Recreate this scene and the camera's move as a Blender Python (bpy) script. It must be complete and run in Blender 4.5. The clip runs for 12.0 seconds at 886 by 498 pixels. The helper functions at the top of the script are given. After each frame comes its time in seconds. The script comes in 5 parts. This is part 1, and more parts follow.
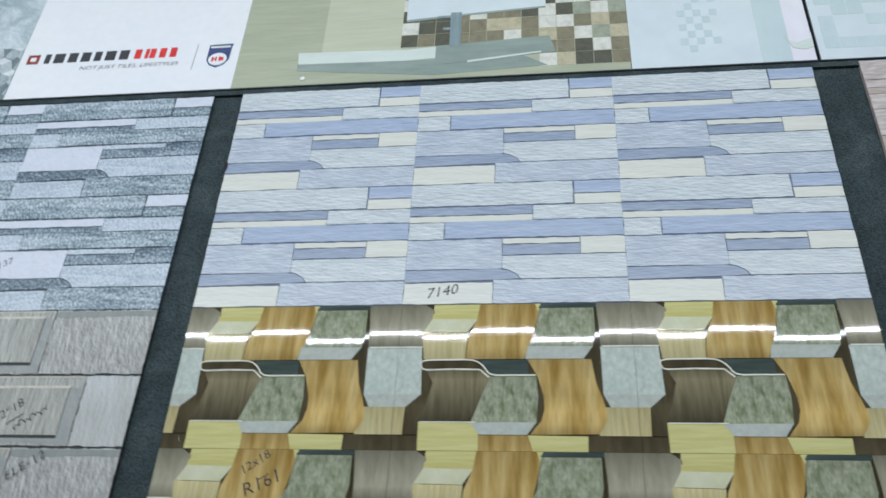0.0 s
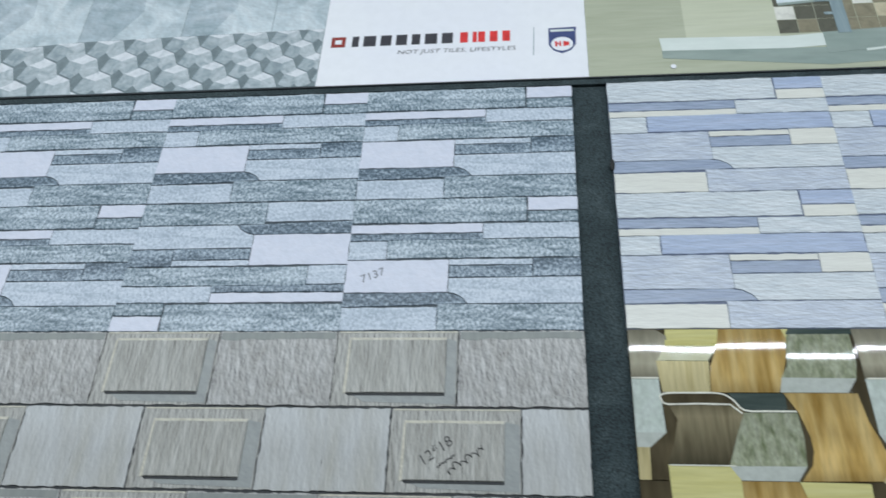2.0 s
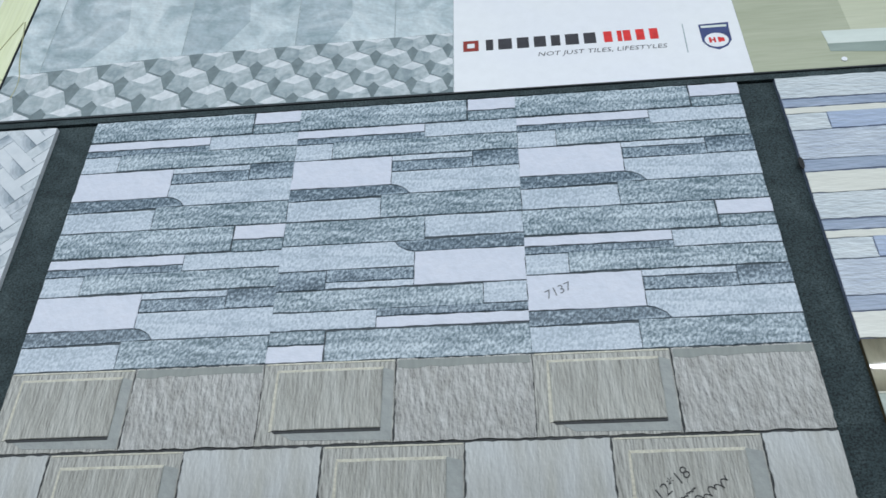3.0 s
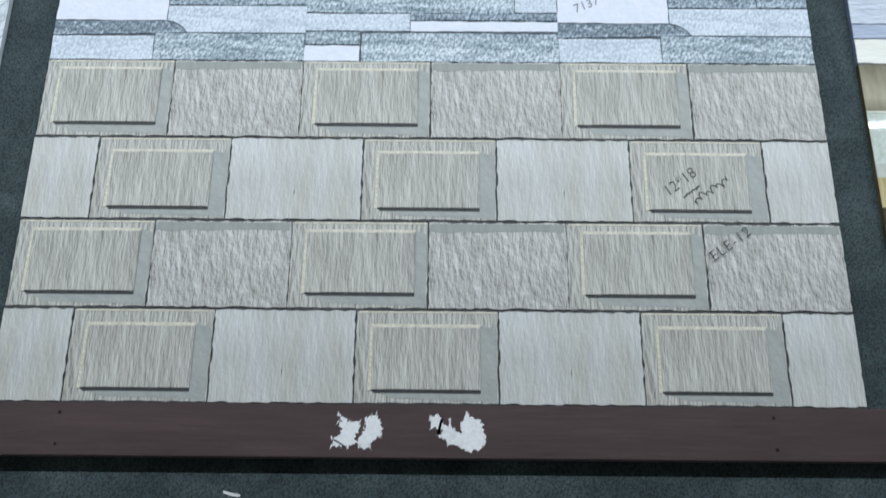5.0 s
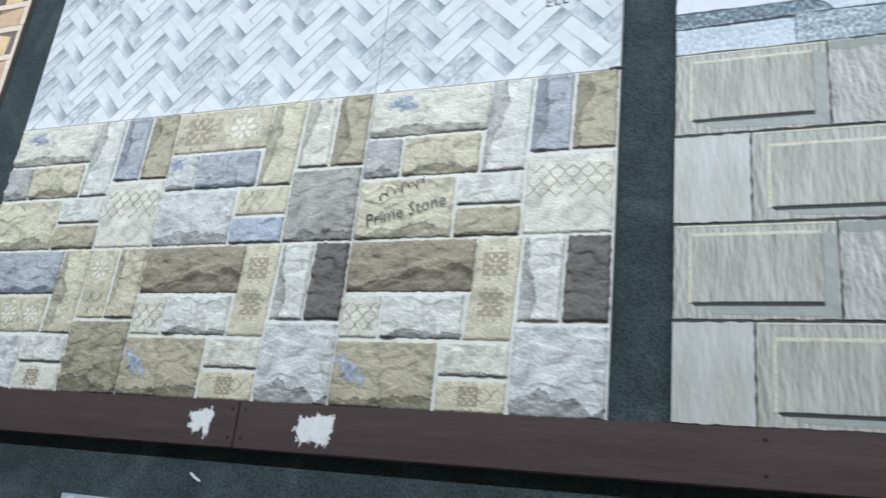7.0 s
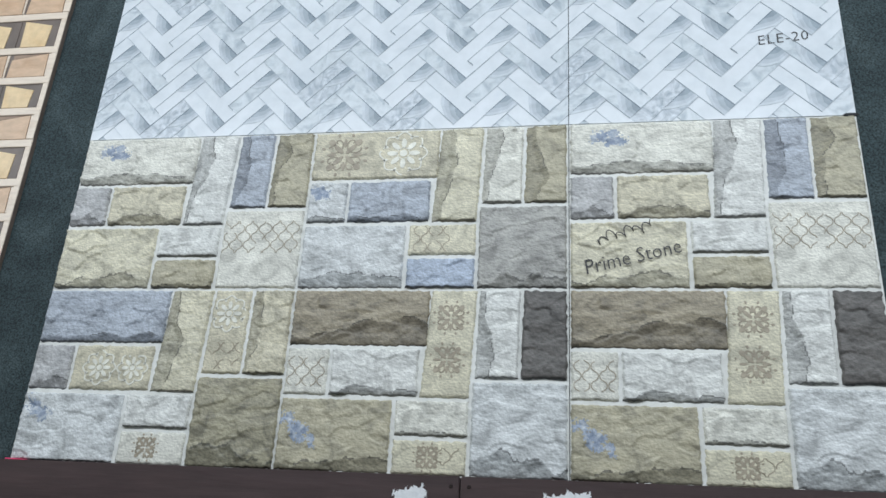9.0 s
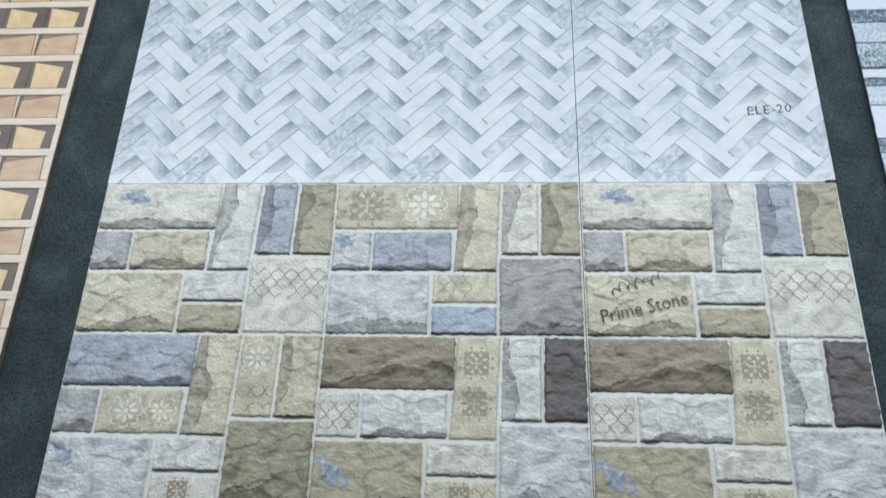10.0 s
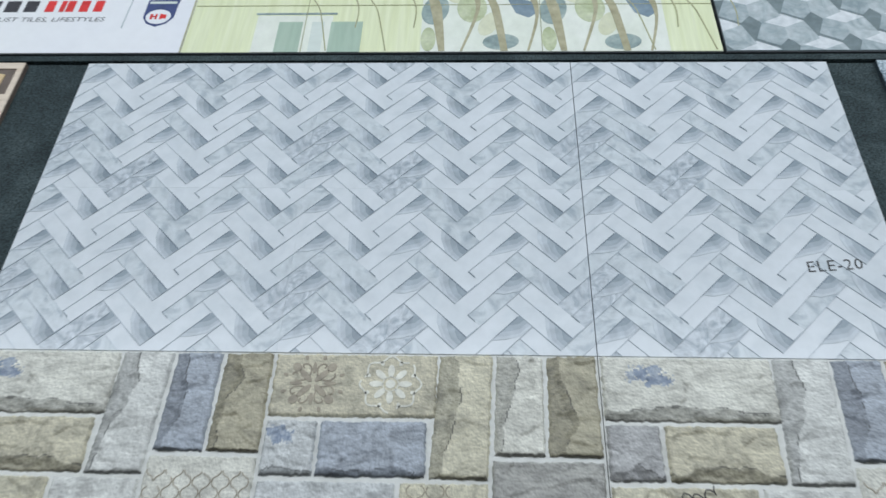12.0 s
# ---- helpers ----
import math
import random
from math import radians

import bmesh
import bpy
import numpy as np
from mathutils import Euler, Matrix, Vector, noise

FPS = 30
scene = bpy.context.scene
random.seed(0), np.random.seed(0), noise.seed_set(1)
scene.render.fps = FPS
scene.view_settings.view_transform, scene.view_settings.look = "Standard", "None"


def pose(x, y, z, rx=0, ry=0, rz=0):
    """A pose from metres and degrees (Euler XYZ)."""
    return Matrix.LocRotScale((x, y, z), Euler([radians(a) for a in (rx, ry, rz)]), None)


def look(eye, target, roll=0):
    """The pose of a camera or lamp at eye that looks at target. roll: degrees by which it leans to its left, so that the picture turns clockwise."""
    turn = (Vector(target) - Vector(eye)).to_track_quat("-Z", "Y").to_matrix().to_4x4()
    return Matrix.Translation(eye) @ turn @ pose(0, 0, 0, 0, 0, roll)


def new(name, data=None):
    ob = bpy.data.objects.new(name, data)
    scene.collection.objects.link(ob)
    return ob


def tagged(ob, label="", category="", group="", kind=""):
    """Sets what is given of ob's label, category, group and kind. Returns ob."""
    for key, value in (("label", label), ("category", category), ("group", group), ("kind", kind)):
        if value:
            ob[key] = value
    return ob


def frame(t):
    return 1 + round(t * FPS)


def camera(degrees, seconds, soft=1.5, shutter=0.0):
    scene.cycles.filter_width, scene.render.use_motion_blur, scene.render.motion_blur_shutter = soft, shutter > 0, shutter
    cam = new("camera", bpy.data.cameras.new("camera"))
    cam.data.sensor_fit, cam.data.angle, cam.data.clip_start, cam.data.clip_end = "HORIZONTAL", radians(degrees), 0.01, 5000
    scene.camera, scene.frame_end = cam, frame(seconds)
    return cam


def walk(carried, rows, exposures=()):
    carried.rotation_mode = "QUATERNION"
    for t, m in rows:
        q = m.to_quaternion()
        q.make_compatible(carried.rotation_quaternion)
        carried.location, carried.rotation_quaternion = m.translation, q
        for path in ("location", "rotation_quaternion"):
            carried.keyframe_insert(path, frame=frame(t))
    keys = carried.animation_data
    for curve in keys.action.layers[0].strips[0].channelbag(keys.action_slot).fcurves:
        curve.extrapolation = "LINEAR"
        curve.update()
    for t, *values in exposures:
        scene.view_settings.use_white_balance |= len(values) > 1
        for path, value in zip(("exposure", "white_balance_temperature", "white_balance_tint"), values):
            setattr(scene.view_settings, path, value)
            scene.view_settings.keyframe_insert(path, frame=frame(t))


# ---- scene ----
cam = camera(57.3, 12.0, shutter=0.3)
PATH = [
    (0, (2.168, -1.434, 1.537), (1.914, 0.246, 2.59), 3.3),
    (0.2, (2.092, -1.461, 1.554), (1.848, 0.225, 2.602), 2),
    (0.5, (1.962, -1.448, 1.562), (1.696, 0.239, 2.602), 3.2),
    (0.8, (1.837, -1.411, 1.586), (1.574, 0.287, 2.611), 1),
    (1, (1.759, -1.353, 1.607), (1.479, 0.322, 2.664), 0.8),
    (1.2, (1.636, -1.313, 1.625), (1.366, 0.354, 2.696), 1.6),
    (1.5, (1.493, -1.3, 1.621), (1.222, 0.371, 2.686), 3.8),
    (1.8, (1.354, -1.317, 1.626), (1.11, 0.363, 2.684), 3.9),
    (2, (1.256, -1.328, 1.632), (1.044, 0.348, 2.701), 3.1),
    (2.2, (1.18, -1.303, 1.635), (0.964, 0.351, 2.738), 3.6),
    (2.5, (1.03, -1.249, 1.655), (0.834, 0.405, 2.762), 1.1),
    (2.7, (0.955, -1.202, 1.669), (0.775, 0.418, 2.828), 0.7),
    (4.3, (0.712, -1.27, 1.619), (0.711, 0.535, 2.479), -0.1),
    (4.5, (0.713, -1.266, 1.587), (0.709, 0.574, 2.369), 0.3),
    (4.8, (0.708, -1.263, 1.558), (0.704, 0.614, 2.249), 0.5),
    (5, (0.703, -1.261, 1.547), (0.697, 0.643, 2.162), 0.5),
    (5.2, (0.691, -1.259, 1.536), (0.673, 0.652, 2.125), 0.7),
    (5.5, (0.658, -1.27, 1.518), (0.581, 0.634, 2.126), 1.2),
    (5.8, (0.578, -1.301, 1.5), (0.319, 0.587, 2.108), 2.3),
    (6, (0.529, -1.313, 1.485), (0.139, 0.554, 2.087), 3.4),
    (6.2, (0.472, -1.302, 1.484), (0.014, 0.553, 2.078), 4.5),
    (6.5, (0.352, -1.254, 1.495), (-0.253, 0.561, 2.076), 4.4),
    (6.8, (0.215, -1.198, 1.511), (-0.498, 0.559, 2.146), 4.8),
    (7, (0.125, -1.18, 1.515), (-0.609, 0.555, 2.188), 6.6),
    (7.2, (0.045, -1.184, 1.513), (-0.683, 0.549, 2.196), 7.5),
    (7.5, (-0.065, -1.215, 1.517), (-0.752, 0.538, 2.192), 7.9),
    (7.7, (-0.129, -1.239, 1.507), (-0.777, 0.521, 2.201), 7.4),
    (9.3, (-0.602, -1.209, 1.563), (-0.849, 0.62, 2.332), 2.7),
    (9.5, (-0.639, -1.243, 1.556), (-0.832, 0.589, 2.333), 2.2),
    (9.8, (-0.677, -1.289, 1.549), (-0.825, 0.542, 2.34), 1.7),
    (10, (-0.699, -1.314, 1.548), (-0.831, 0.498, 2.385), 1.9),
    (10.2, (-0.711, -1.326, 1.543), (-0.839, 0.452, 2.45), 2.1),
    (10.4, (-0.74, -1.335, 1.541), (-0.842, 0.408, 2.517), 1.7),
    (10.5, (-0.712, -1.336, 1.543), (-0.836, 0.392, 2.542), 2.3),
    (10.8, (-0.713, -1.337, 1.546), (-0.818, 0.337, 2.636), 2.2),
    (11, (-0.715, -1.332, 1.552), (-0.815, 0.317, 2.68), 1.8),
    (11.2, (-0.714, -1.296, 1.559), (-0.817, 0.335, 2.713), 2.1),
    (11.5, (-0.711, -1.2, 1.583), (-0.814, 0.403, 2.775), 2.8),
    (11.7, (-0.695, -1.107, 1.631), (-0.804, 0.491, 2.829), 2.7),
    (12, (-0.716, -1, 1.743), (-0.798, 0.615, 2.921), 2.1),
]
walk(cam, [(t, look(eye, target, roll)) for t, eye, target, roll in PATH], [(0, -0.36), (1.5, -0.42), (2.5, -0.40), (4.5, -0.44), (4.8, -0.44), (5.0, -0.02), (7.0, 0.04), (9.5, -0.15), (10.5, -0.14), (11.3, -0.35), (12, -0.44)])
LAMP_W, LAMP_C, LAMP_TILT = 132.0, (0.84, 0.918, 1.0), 58

# ---- light and room size ----
ROOM_X0, ROOM_X1, ROOM_Y1, CEIL = -4.6, 5.2, -4.6, 3.75
world = bpy.data.worlds.new("world")
scene.world = world
world.use_nodes = True
world.node_tree.nodes["Background"].inputs[0].default_value = (0.9, 0.95, 1.0, 1)
world.node_tree.nodes["Background"].inputs[1].default_value = 0.05


def lamp(name, x, y, z, sx, sy, watts, colour):
    data = bpy.data.lights.new(name, "AREA")
    data.shape, data.size, data.size_y, data.energy, data.color = "RECTANGLE", sx, sy, watts, colour
    ob = new(name, data)
    ob.matrix_world = pose(x, y, z, LAMP_TILT)
    return ob


LAMP_Y, LAMP_Z = -2.0, 3.235
lamp("tube_lamp", 0.3, LAMP_Y, LAMP_Z - 0.030, 8.4, 0.015, LAMP_W, LAMP_C)


# ---- materials ----
def rgb(r, g, b):
    return tuple(((c / 255 + 0.055) / 1.055) ** 2.4 if c > 10 else c / 255 / 12.92 for c in (r, g, b)) + (1.0,)


def mat(name, base, dark=None, light=None, scale=(30, 30, 30), fine=4.0, rough=0.45, bump=0.15, metal=0.0, detail=6.0, amount=0.5, distort=0.6,
        coat=0.0, speck=0.35, sharp=0.2, relief=0.002, relief_shade=None, bands=None, gloss=0.5):
    """Two layers of noise mix base with a darker and a lighter tone; the fine one gives the relief."""
    m = bpy.data.materials.new(name)
    m.use_nodes = True
    t = m.node_tree
    n, ln = t.nodes, t.links
    b = n["Principled BSDF"]
    base = rgb(*base)
    dark = rgb(*dark) if dark else tuple(c * 0.6 for c in base[:3]) + (1.0,)
    light = rgb(*light) if light else tuple(min(1.0, c * 1.2) for c in base[:3]) + (1.0,)
    co = n.new("ShaderNodeTexCoord")
    mp = n.new("ShaderNodeMapping")
    mp.inputs["Scale"].default_value = scale
    ln.new(co.outputs["Object"], mp.inputs["Vector"])
    a = n.new("ShaderNodeTexNoise")
    a.inputs["Scale"].default_value, a.inputs["Detail"].default_value, a.inputs["Distortion"].default_value = 1.0, detail, distort
    ln.new(mp.outputs["Vector"], a.inputs["Vector"])
    f = n.new("ShaderNodeTexNoise")
    f.inputs["Scale"].default_value, f.inputs["Detail"].default_value, f.inputs["Roughness"].default_value = fine, 5.0, 0.65
    ln.new(mp.outputs["Vector"], f.inputs["Vector"])
    r = n.new("ShaderNodeValToRGB")
    e = r.color_ramp.elements
    e[0].position, e[0].color = 0.5 - 0.22, tuple(d * amount + c * (1 - amount) for d, c in zip(dark, base))
    e[1].position, e[1].color = 0.5 + 0.2, tuple(d * amount + c * (1 - amount) for d, c in zip(light, base))
    mid = r.color_ramp.elements.new(0.5)
    mid.color = base
    ln.new(a.outputs["Fac"], r.inputs["Fac"])
    s = n.new("ShaderNodeMapRange")
    s.inputs["From Min"].default_value, s.inputs["From Max"].default_value = 0.5 - sharp, 0.5 + sharp
    s.inputs["To Min"].default_value, s.inputs["To Max"].default_value = 1 - speck, 1 + speck * 0.5
    ln.new(f.outputs["Fac"], s.inputs["Value"])
    tone = s.outputs["Result"]
    if relief_shade:
        # relief shading put into the colour: the same grain a little up and to the left, taken away from itself
        du, dv, strength = relief_shade
        mq = n.new("ShaderNodeMapping")
        mq.inputs["Location"].default_value = (du * scale[0], 0, dv * scale[2])
        mq.inputs["Scale"].default_value = scale
        ln.new(co.outputs["Object"], mq.inputs["Vector"])
        g = n.new("ShaderNodeTexNoise")
        g.inputs["Scale"].default_value, g.inputs["Detail"].default_value, g.inputs["Roughness"].default_value = fine, 5.0, 0.65
        ln.new(mq.outputs["Vector"], g.inputs["Vector"])
        sub = n.new("ShaderNodeMath")
        sub.operation = "SUBTRACT"
        ln.new(f.outputs["Fac"], sub.inputs[0])
        ln.new(g.outputs["Fac"], sub.inputs[1])
        mul = n.new("ShaderNodeMath")
        mul.operation, mul.use_clamp = "MULTIPLY_ADD", False
        mul.inputs[1].default_value = strength
        ln.new(sub.outputs[0], mul.inputs[0])
        ln.new(tone, mul.inputs[2])
        cl = n.new("ShaderNodeClamp")
        cl.inputs["Min"].default_value, cl.inputs["Max"].default_value = 0.35, 1.3
        ln.new(mul.outputs[0], cl.inputs["Value"])
        tone = cl.outputs["Result"]
    x = n.new("ShaderNodeMix")
    x.data_type, x.blend_type = "RGBA", "MULTIPLY"
    x.inputs["Factor"].default_value = 1.0
    ln.new(r.outputs["Color"], x.inputs["A"])
    ln.new(tone, x.inputs["B"])
    colour = x.outputs["Result"]
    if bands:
        # tones and rounded shading painted into the print, from the tile's top edge (0) to its foot (1)
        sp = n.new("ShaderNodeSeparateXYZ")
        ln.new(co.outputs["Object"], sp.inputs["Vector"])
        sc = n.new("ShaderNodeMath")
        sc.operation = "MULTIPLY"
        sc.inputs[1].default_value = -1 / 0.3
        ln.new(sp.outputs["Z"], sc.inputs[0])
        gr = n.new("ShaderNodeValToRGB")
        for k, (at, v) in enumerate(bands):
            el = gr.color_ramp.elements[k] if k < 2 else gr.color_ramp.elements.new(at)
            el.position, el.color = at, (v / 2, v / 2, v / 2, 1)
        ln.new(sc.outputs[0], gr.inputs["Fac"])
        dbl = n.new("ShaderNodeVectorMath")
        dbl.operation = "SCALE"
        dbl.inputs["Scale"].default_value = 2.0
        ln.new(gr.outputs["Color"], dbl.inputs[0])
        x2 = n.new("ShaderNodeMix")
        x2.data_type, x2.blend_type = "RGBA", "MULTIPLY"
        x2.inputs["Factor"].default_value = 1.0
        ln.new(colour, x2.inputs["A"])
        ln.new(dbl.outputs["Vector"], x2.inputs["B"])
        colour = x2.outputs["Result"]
    ln.new(colour, b.inputs["Base Color"])
    b.inputs["Roughness"].default_value, b.inputs["Metallic"].default_value, b.inputs["Specular IOR Level"].default_value = rough, metal, gloss
    b.inputs["Coat Weight"].default_value, b.inputs["Coat Roughness"].default_value = coat, 0.04
    if bump:
        u = n.new("ShaderNodeBump")
        u.inputs["Strength"].default_value, u.inputs["Distance"].default_value = bump, relief
        ln.new(f.outputs["Fac"], u.inputs["Height"])
        ln.new(u.outputs["Normal"], b.inputs["Normal"])
    return m


def grainy(name, dark, mid, light, stroke=(0.0046, 0.0066), slant=-18, cloud=(6, 40), drift=0.6, rough=0.42, bump=0.3, spread=0.17):
    """Stippled slate: short slanted strokes from dark to light, denser here and there."""
    m = bpy.data.materials.new(name)
    m.use_nodes = True
    t = m.node_tree
    n, ln = t.nodes, t.links
    b = n["Principled BSDF"]
    co = n.new("ShaderNodeTexCoord")
    turn = n.new("ShaderNodeMapping")
    turn.inputs["Rotation"].default_value = (0, radians(slant), 0)
    ln.new(co.outputs["Object"], turn.inputs["Vector"])

    def noise_at(vec, scale, detail, distort):
        mp = n.new("ShaderNodeMapping")
        mp.inputs["Scale"].default_value = scale
        ln.new(vec, mp.inputs["Vector"])
        q = n.new("ShaderNodeTexNoise")
        q.inputs["Scale"].default_value, q.inputs["Detail"].default_value, q.inputs["Distortion"].default_value = 1.0, detail, distort
        ln.new(mp.outputs["Vector"], q.inputs["Vector"])
        return q.outputs["Fac"]

    fine = noise_at(turn.outputs["Vector"], (1 / stroke[0], 30, 1 / stroke[1]), 3.0, 0.4)
    big = noise_at(co.outputs["Object"], (cloud[0], 30, cloud[1]), 4.0, 1.0)
    k = n.new("ShaderNodeMath")
    k.operation = "MULTIPLY_ADD"
    k.inputs[1].default_value = drift
    ln.new(big, k.inputs[0])
    ln.new(fine, k.inputs[2])
    r = n.new("ShaderNodeValToRGB")
    c = 0.5 + 0.5 * drift
    e = r.color_ramp.elements
    e[0].position, e[0].color = c - spread, rgb(*dark)
    e[1].position, e[1].color = c + spread, rgb(*light)
    e.new(c).color = rgb(*mid)
    ln.new(k.outputs[0], r.inputs["Fac"])
    ln.new(r.outputs["Color"], b.inputs["Base Color"])
    b.inputs["Roughness"].default_value = rough
    u = n.new("ShaderNodeBump")
    u.inputs["Strength"].default_value, u.inputs["Distance"].default_value = bump, 0.0015
    ln.new(fine, u.inputs["Height"])
    ln.new(u.outputs["Normal"], b.inputs["Normal"])
    return m


STREAK = (9, 30, 60)
UPRIGHT = (46, 30, 8)
M = {}
# grey ledger print
M["lg_white"] = mat("ledger_white", (214, 219, 232), (204, 211, 224), (222, 225, 236), (30, 30, 40), 3, 0.4, 0.1, speck=0.05, relief_shade=(0.001, 0.0015, 0.3))
M["lg_light"] = grainy("ledger_light", (160, 175, 188), (190, 202, 214), (212, 221, 231))
M["lg_mid"] = grainy("ledger_mid", (84, 107, 117), (150, 166, 177), (204, 216, 224))
M["lg_dark"] = grainy("ledger_dark", (60, 80, 94), (116, 134, 148), (180, 195, 207))
M["lg_line"] = mat("ledger_joint", (54, 68, 76), scale=STREAK, rough=0.5, speck=0.4)
# blue and cream ledger print
M["bl_pale"] = mat("ledger_pale", (205, 213, 217), (182, 192, 200), (216, 222, 226), (12, 30, 55), 3, 0.35, 0.3, speck=0.1, amount=0.7, relief_shade=(0.001, 0.0014, 1.7))
M["bl_cream"] = mat("ledger_cream", (222, 223, 214), (208, 208, 200), (230, 231, 224), STREAK, 3, 0.35, 0.15, speck=0.05, relief_shade=(0.001, 0.0014, 0.4))
M["bl_blue"] = mat("ledger_blue", (170, 185, 209), (150, 164, 196), (190, 200, 222), STREAK, 3, 0.35, 0.2, speck=0.1, relief_shade=(0.001, 0.0014, 1.1))
M["bl_grey"] = mat("ledger_grey", (191, 200, 212), (168, 179, 197), (205, 213, 222), (12, 30, 55), 3, 0.35, 0.3, speck=0.12, amount=0.7, relief_shade=(0.001, 0.0014, 1.8))
M["bl_slate"] = mat("ledger_slate", (155, 169, 190), (130, 142, 168), (178, 188, 208), STREAK, 3, 0.35, 0.2, speck=0.12, relief_shade=(0.001, 0.0014, 1.1))
M["bl_line"] = mat("ledger_blue_joint", (98, 110, 134), scale=STREAK, rough=0.5, speck=0.2)
# warm ledger at the far end of the wall
M["wm_a"] = mat("ledger_warm", (206, 196, 192), (176, 160, 156), (220, 214, 210), STREAK, 3, 0.4, 0.2)
M["wm_b"] = mat("ledger_sand", (190, 176, 168), (160, 146, 140), (206, 196, 190), STREAK, 3, 0.4, 0.2)
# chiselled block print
M["bk_face"] = mat("block_face", (171, 171, 164), (149, 148, 140), (187, 188, 182), UPRIGHT, 3.0, 0.5, 0.5, speck=0.08, relief=0.004, amount=0.8, relief_shade=(0.0011, 0.0008, 3.6), bands=((0.06, 0.93), (0.24, 0.95), (0.40, 1.06), (0.58, 0.93), (0.75, 1.0), (0.93, 1.05)))
M["bk_rough"] = mat("block_rough", (173, 173, 170), (146, 144, 138), (194, 195, 193), (40, 30, 13), 2.6, 0.5, 0.6, speck=0.1, relief=0.004, amount=0.6, distort=1.2, relief_shade=(0.0013, 0.0016, 4.2))
M["bk_smooth"] = mat("block_smooth", (182, 184, 181), (164, 161, 145), (200, 205, 208), (16, 30, 4), 8, 0.45, 0.3, speck=0.03, amount=0.6, distort=0.2, relief_shade=(0.0013, 0.0012, 1.5), bands=((0.5, 1.0), (0.58, 1.03), (0.76, 0.95), (1.0, 1.05)))
M["bk_frame"] = mat("block_frame", (171, 171, 165), (148, 146, 137), (187, 188, 182), UPRIGHT, 3, 0.5, 0.4, speck=0.08, relief_shade=(0.0018, 0.0014, 3.2))
M["bk_side"] = mat("block_shaded_side", (156, 161, 159), (142, 147, 145), (167, 170, 166), (20, 30, 20), 4, 0.5, 0.15, speck=0.08, relief_shade=(0.001, 0.001, 0.8))
M["bk_edge"] = mat("block_lit_edge", (208, 205, 188), (184, 179, 160), (222, 219, 206), (90, 30, 60), 3, 0.45, 0.2, speck=0.3)
M["bk_line"] = mat("block_joint_and_shadow", (48, 52, 54), scale=UPRIGHT, rough=0.6, speck=0.3)
M["bk_shade"] = mat("block_top_shade", (142, 148, 144), (132, 138, 136), (152, 156, 150), UPRIGHT, 2, 0.5, 0.2, speck=0.12)
# glossy wood and stone wave print
GL = dict(rough=0.034, gloss=0.13, bump=0.0, coat=0.0)
# bands paint the strips' rounded light and shade into their colour
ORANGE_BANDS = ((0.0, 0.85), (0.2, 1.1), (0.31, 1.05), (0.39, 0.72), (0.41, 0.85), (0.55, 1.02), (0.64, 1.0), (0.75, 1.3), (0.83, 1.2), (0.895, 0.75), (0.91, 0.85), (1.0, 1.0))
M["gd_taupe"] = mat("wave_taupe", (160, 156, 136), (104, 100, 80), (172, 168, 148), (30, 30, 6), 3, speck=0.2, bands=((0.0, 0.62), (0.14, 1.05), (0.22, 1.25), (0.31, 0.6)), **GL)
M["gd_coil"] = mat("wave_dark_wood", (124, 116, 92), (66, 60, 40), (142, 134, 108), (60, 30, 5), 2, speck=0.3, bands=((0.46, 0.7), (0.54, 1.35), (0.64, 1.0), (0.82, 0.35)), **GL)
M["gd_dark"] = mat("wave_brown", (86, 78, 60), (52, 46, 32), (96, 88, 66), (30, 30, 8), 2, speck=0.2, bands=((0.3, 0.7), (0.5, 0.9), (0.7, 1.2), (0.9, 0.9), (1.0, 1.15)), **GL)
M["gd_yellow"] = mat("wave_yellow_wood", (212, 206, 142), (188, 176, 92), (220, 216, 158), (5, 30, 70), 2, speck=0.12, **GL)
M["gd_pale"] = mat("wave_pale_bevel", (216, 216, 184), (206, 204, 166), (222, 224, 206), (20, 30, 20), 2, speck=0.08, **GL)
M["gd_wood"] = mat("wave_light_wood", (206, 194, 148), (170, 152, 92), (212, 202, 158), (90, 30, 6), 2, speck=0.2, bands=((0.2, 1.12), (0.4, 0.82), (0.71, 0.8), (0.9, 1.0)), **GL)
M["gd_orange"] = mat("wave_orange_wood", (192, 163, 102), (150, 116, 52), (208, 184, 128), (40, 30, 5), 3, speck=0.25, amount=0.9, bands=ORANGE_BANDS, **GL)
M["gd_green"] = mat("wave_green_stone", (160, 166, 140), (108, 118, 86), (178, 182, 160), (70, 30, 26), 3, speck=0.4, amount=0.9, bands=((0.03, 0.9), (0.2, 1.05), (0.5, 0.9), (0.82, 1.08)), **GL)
M["gd_gbev"] = mat("wave_stone_bevel", (192, 198, 190), (166, 174, 164), (194, 200, 194), (30, 30, 30), 3, speck=0.12, **GL)
M["gd_ice"] = mat("wave_pale_stone", (200, 210, 202), (176, 190, 176), (204, 214, 208), (30, 30, 20), 4, speck=0.18, **GL)
M["gd_teal"] = mat("wave_teal", (74, 86, 82), (44, 54, 52), (104, 116, 110), (6, 30, 40), 2, speck=0.2, **GL)
M["gd_rim"] = mat("wave_rim", (232, 232, 218), scale=(30, 30, 30), speck=0.05, **GL)
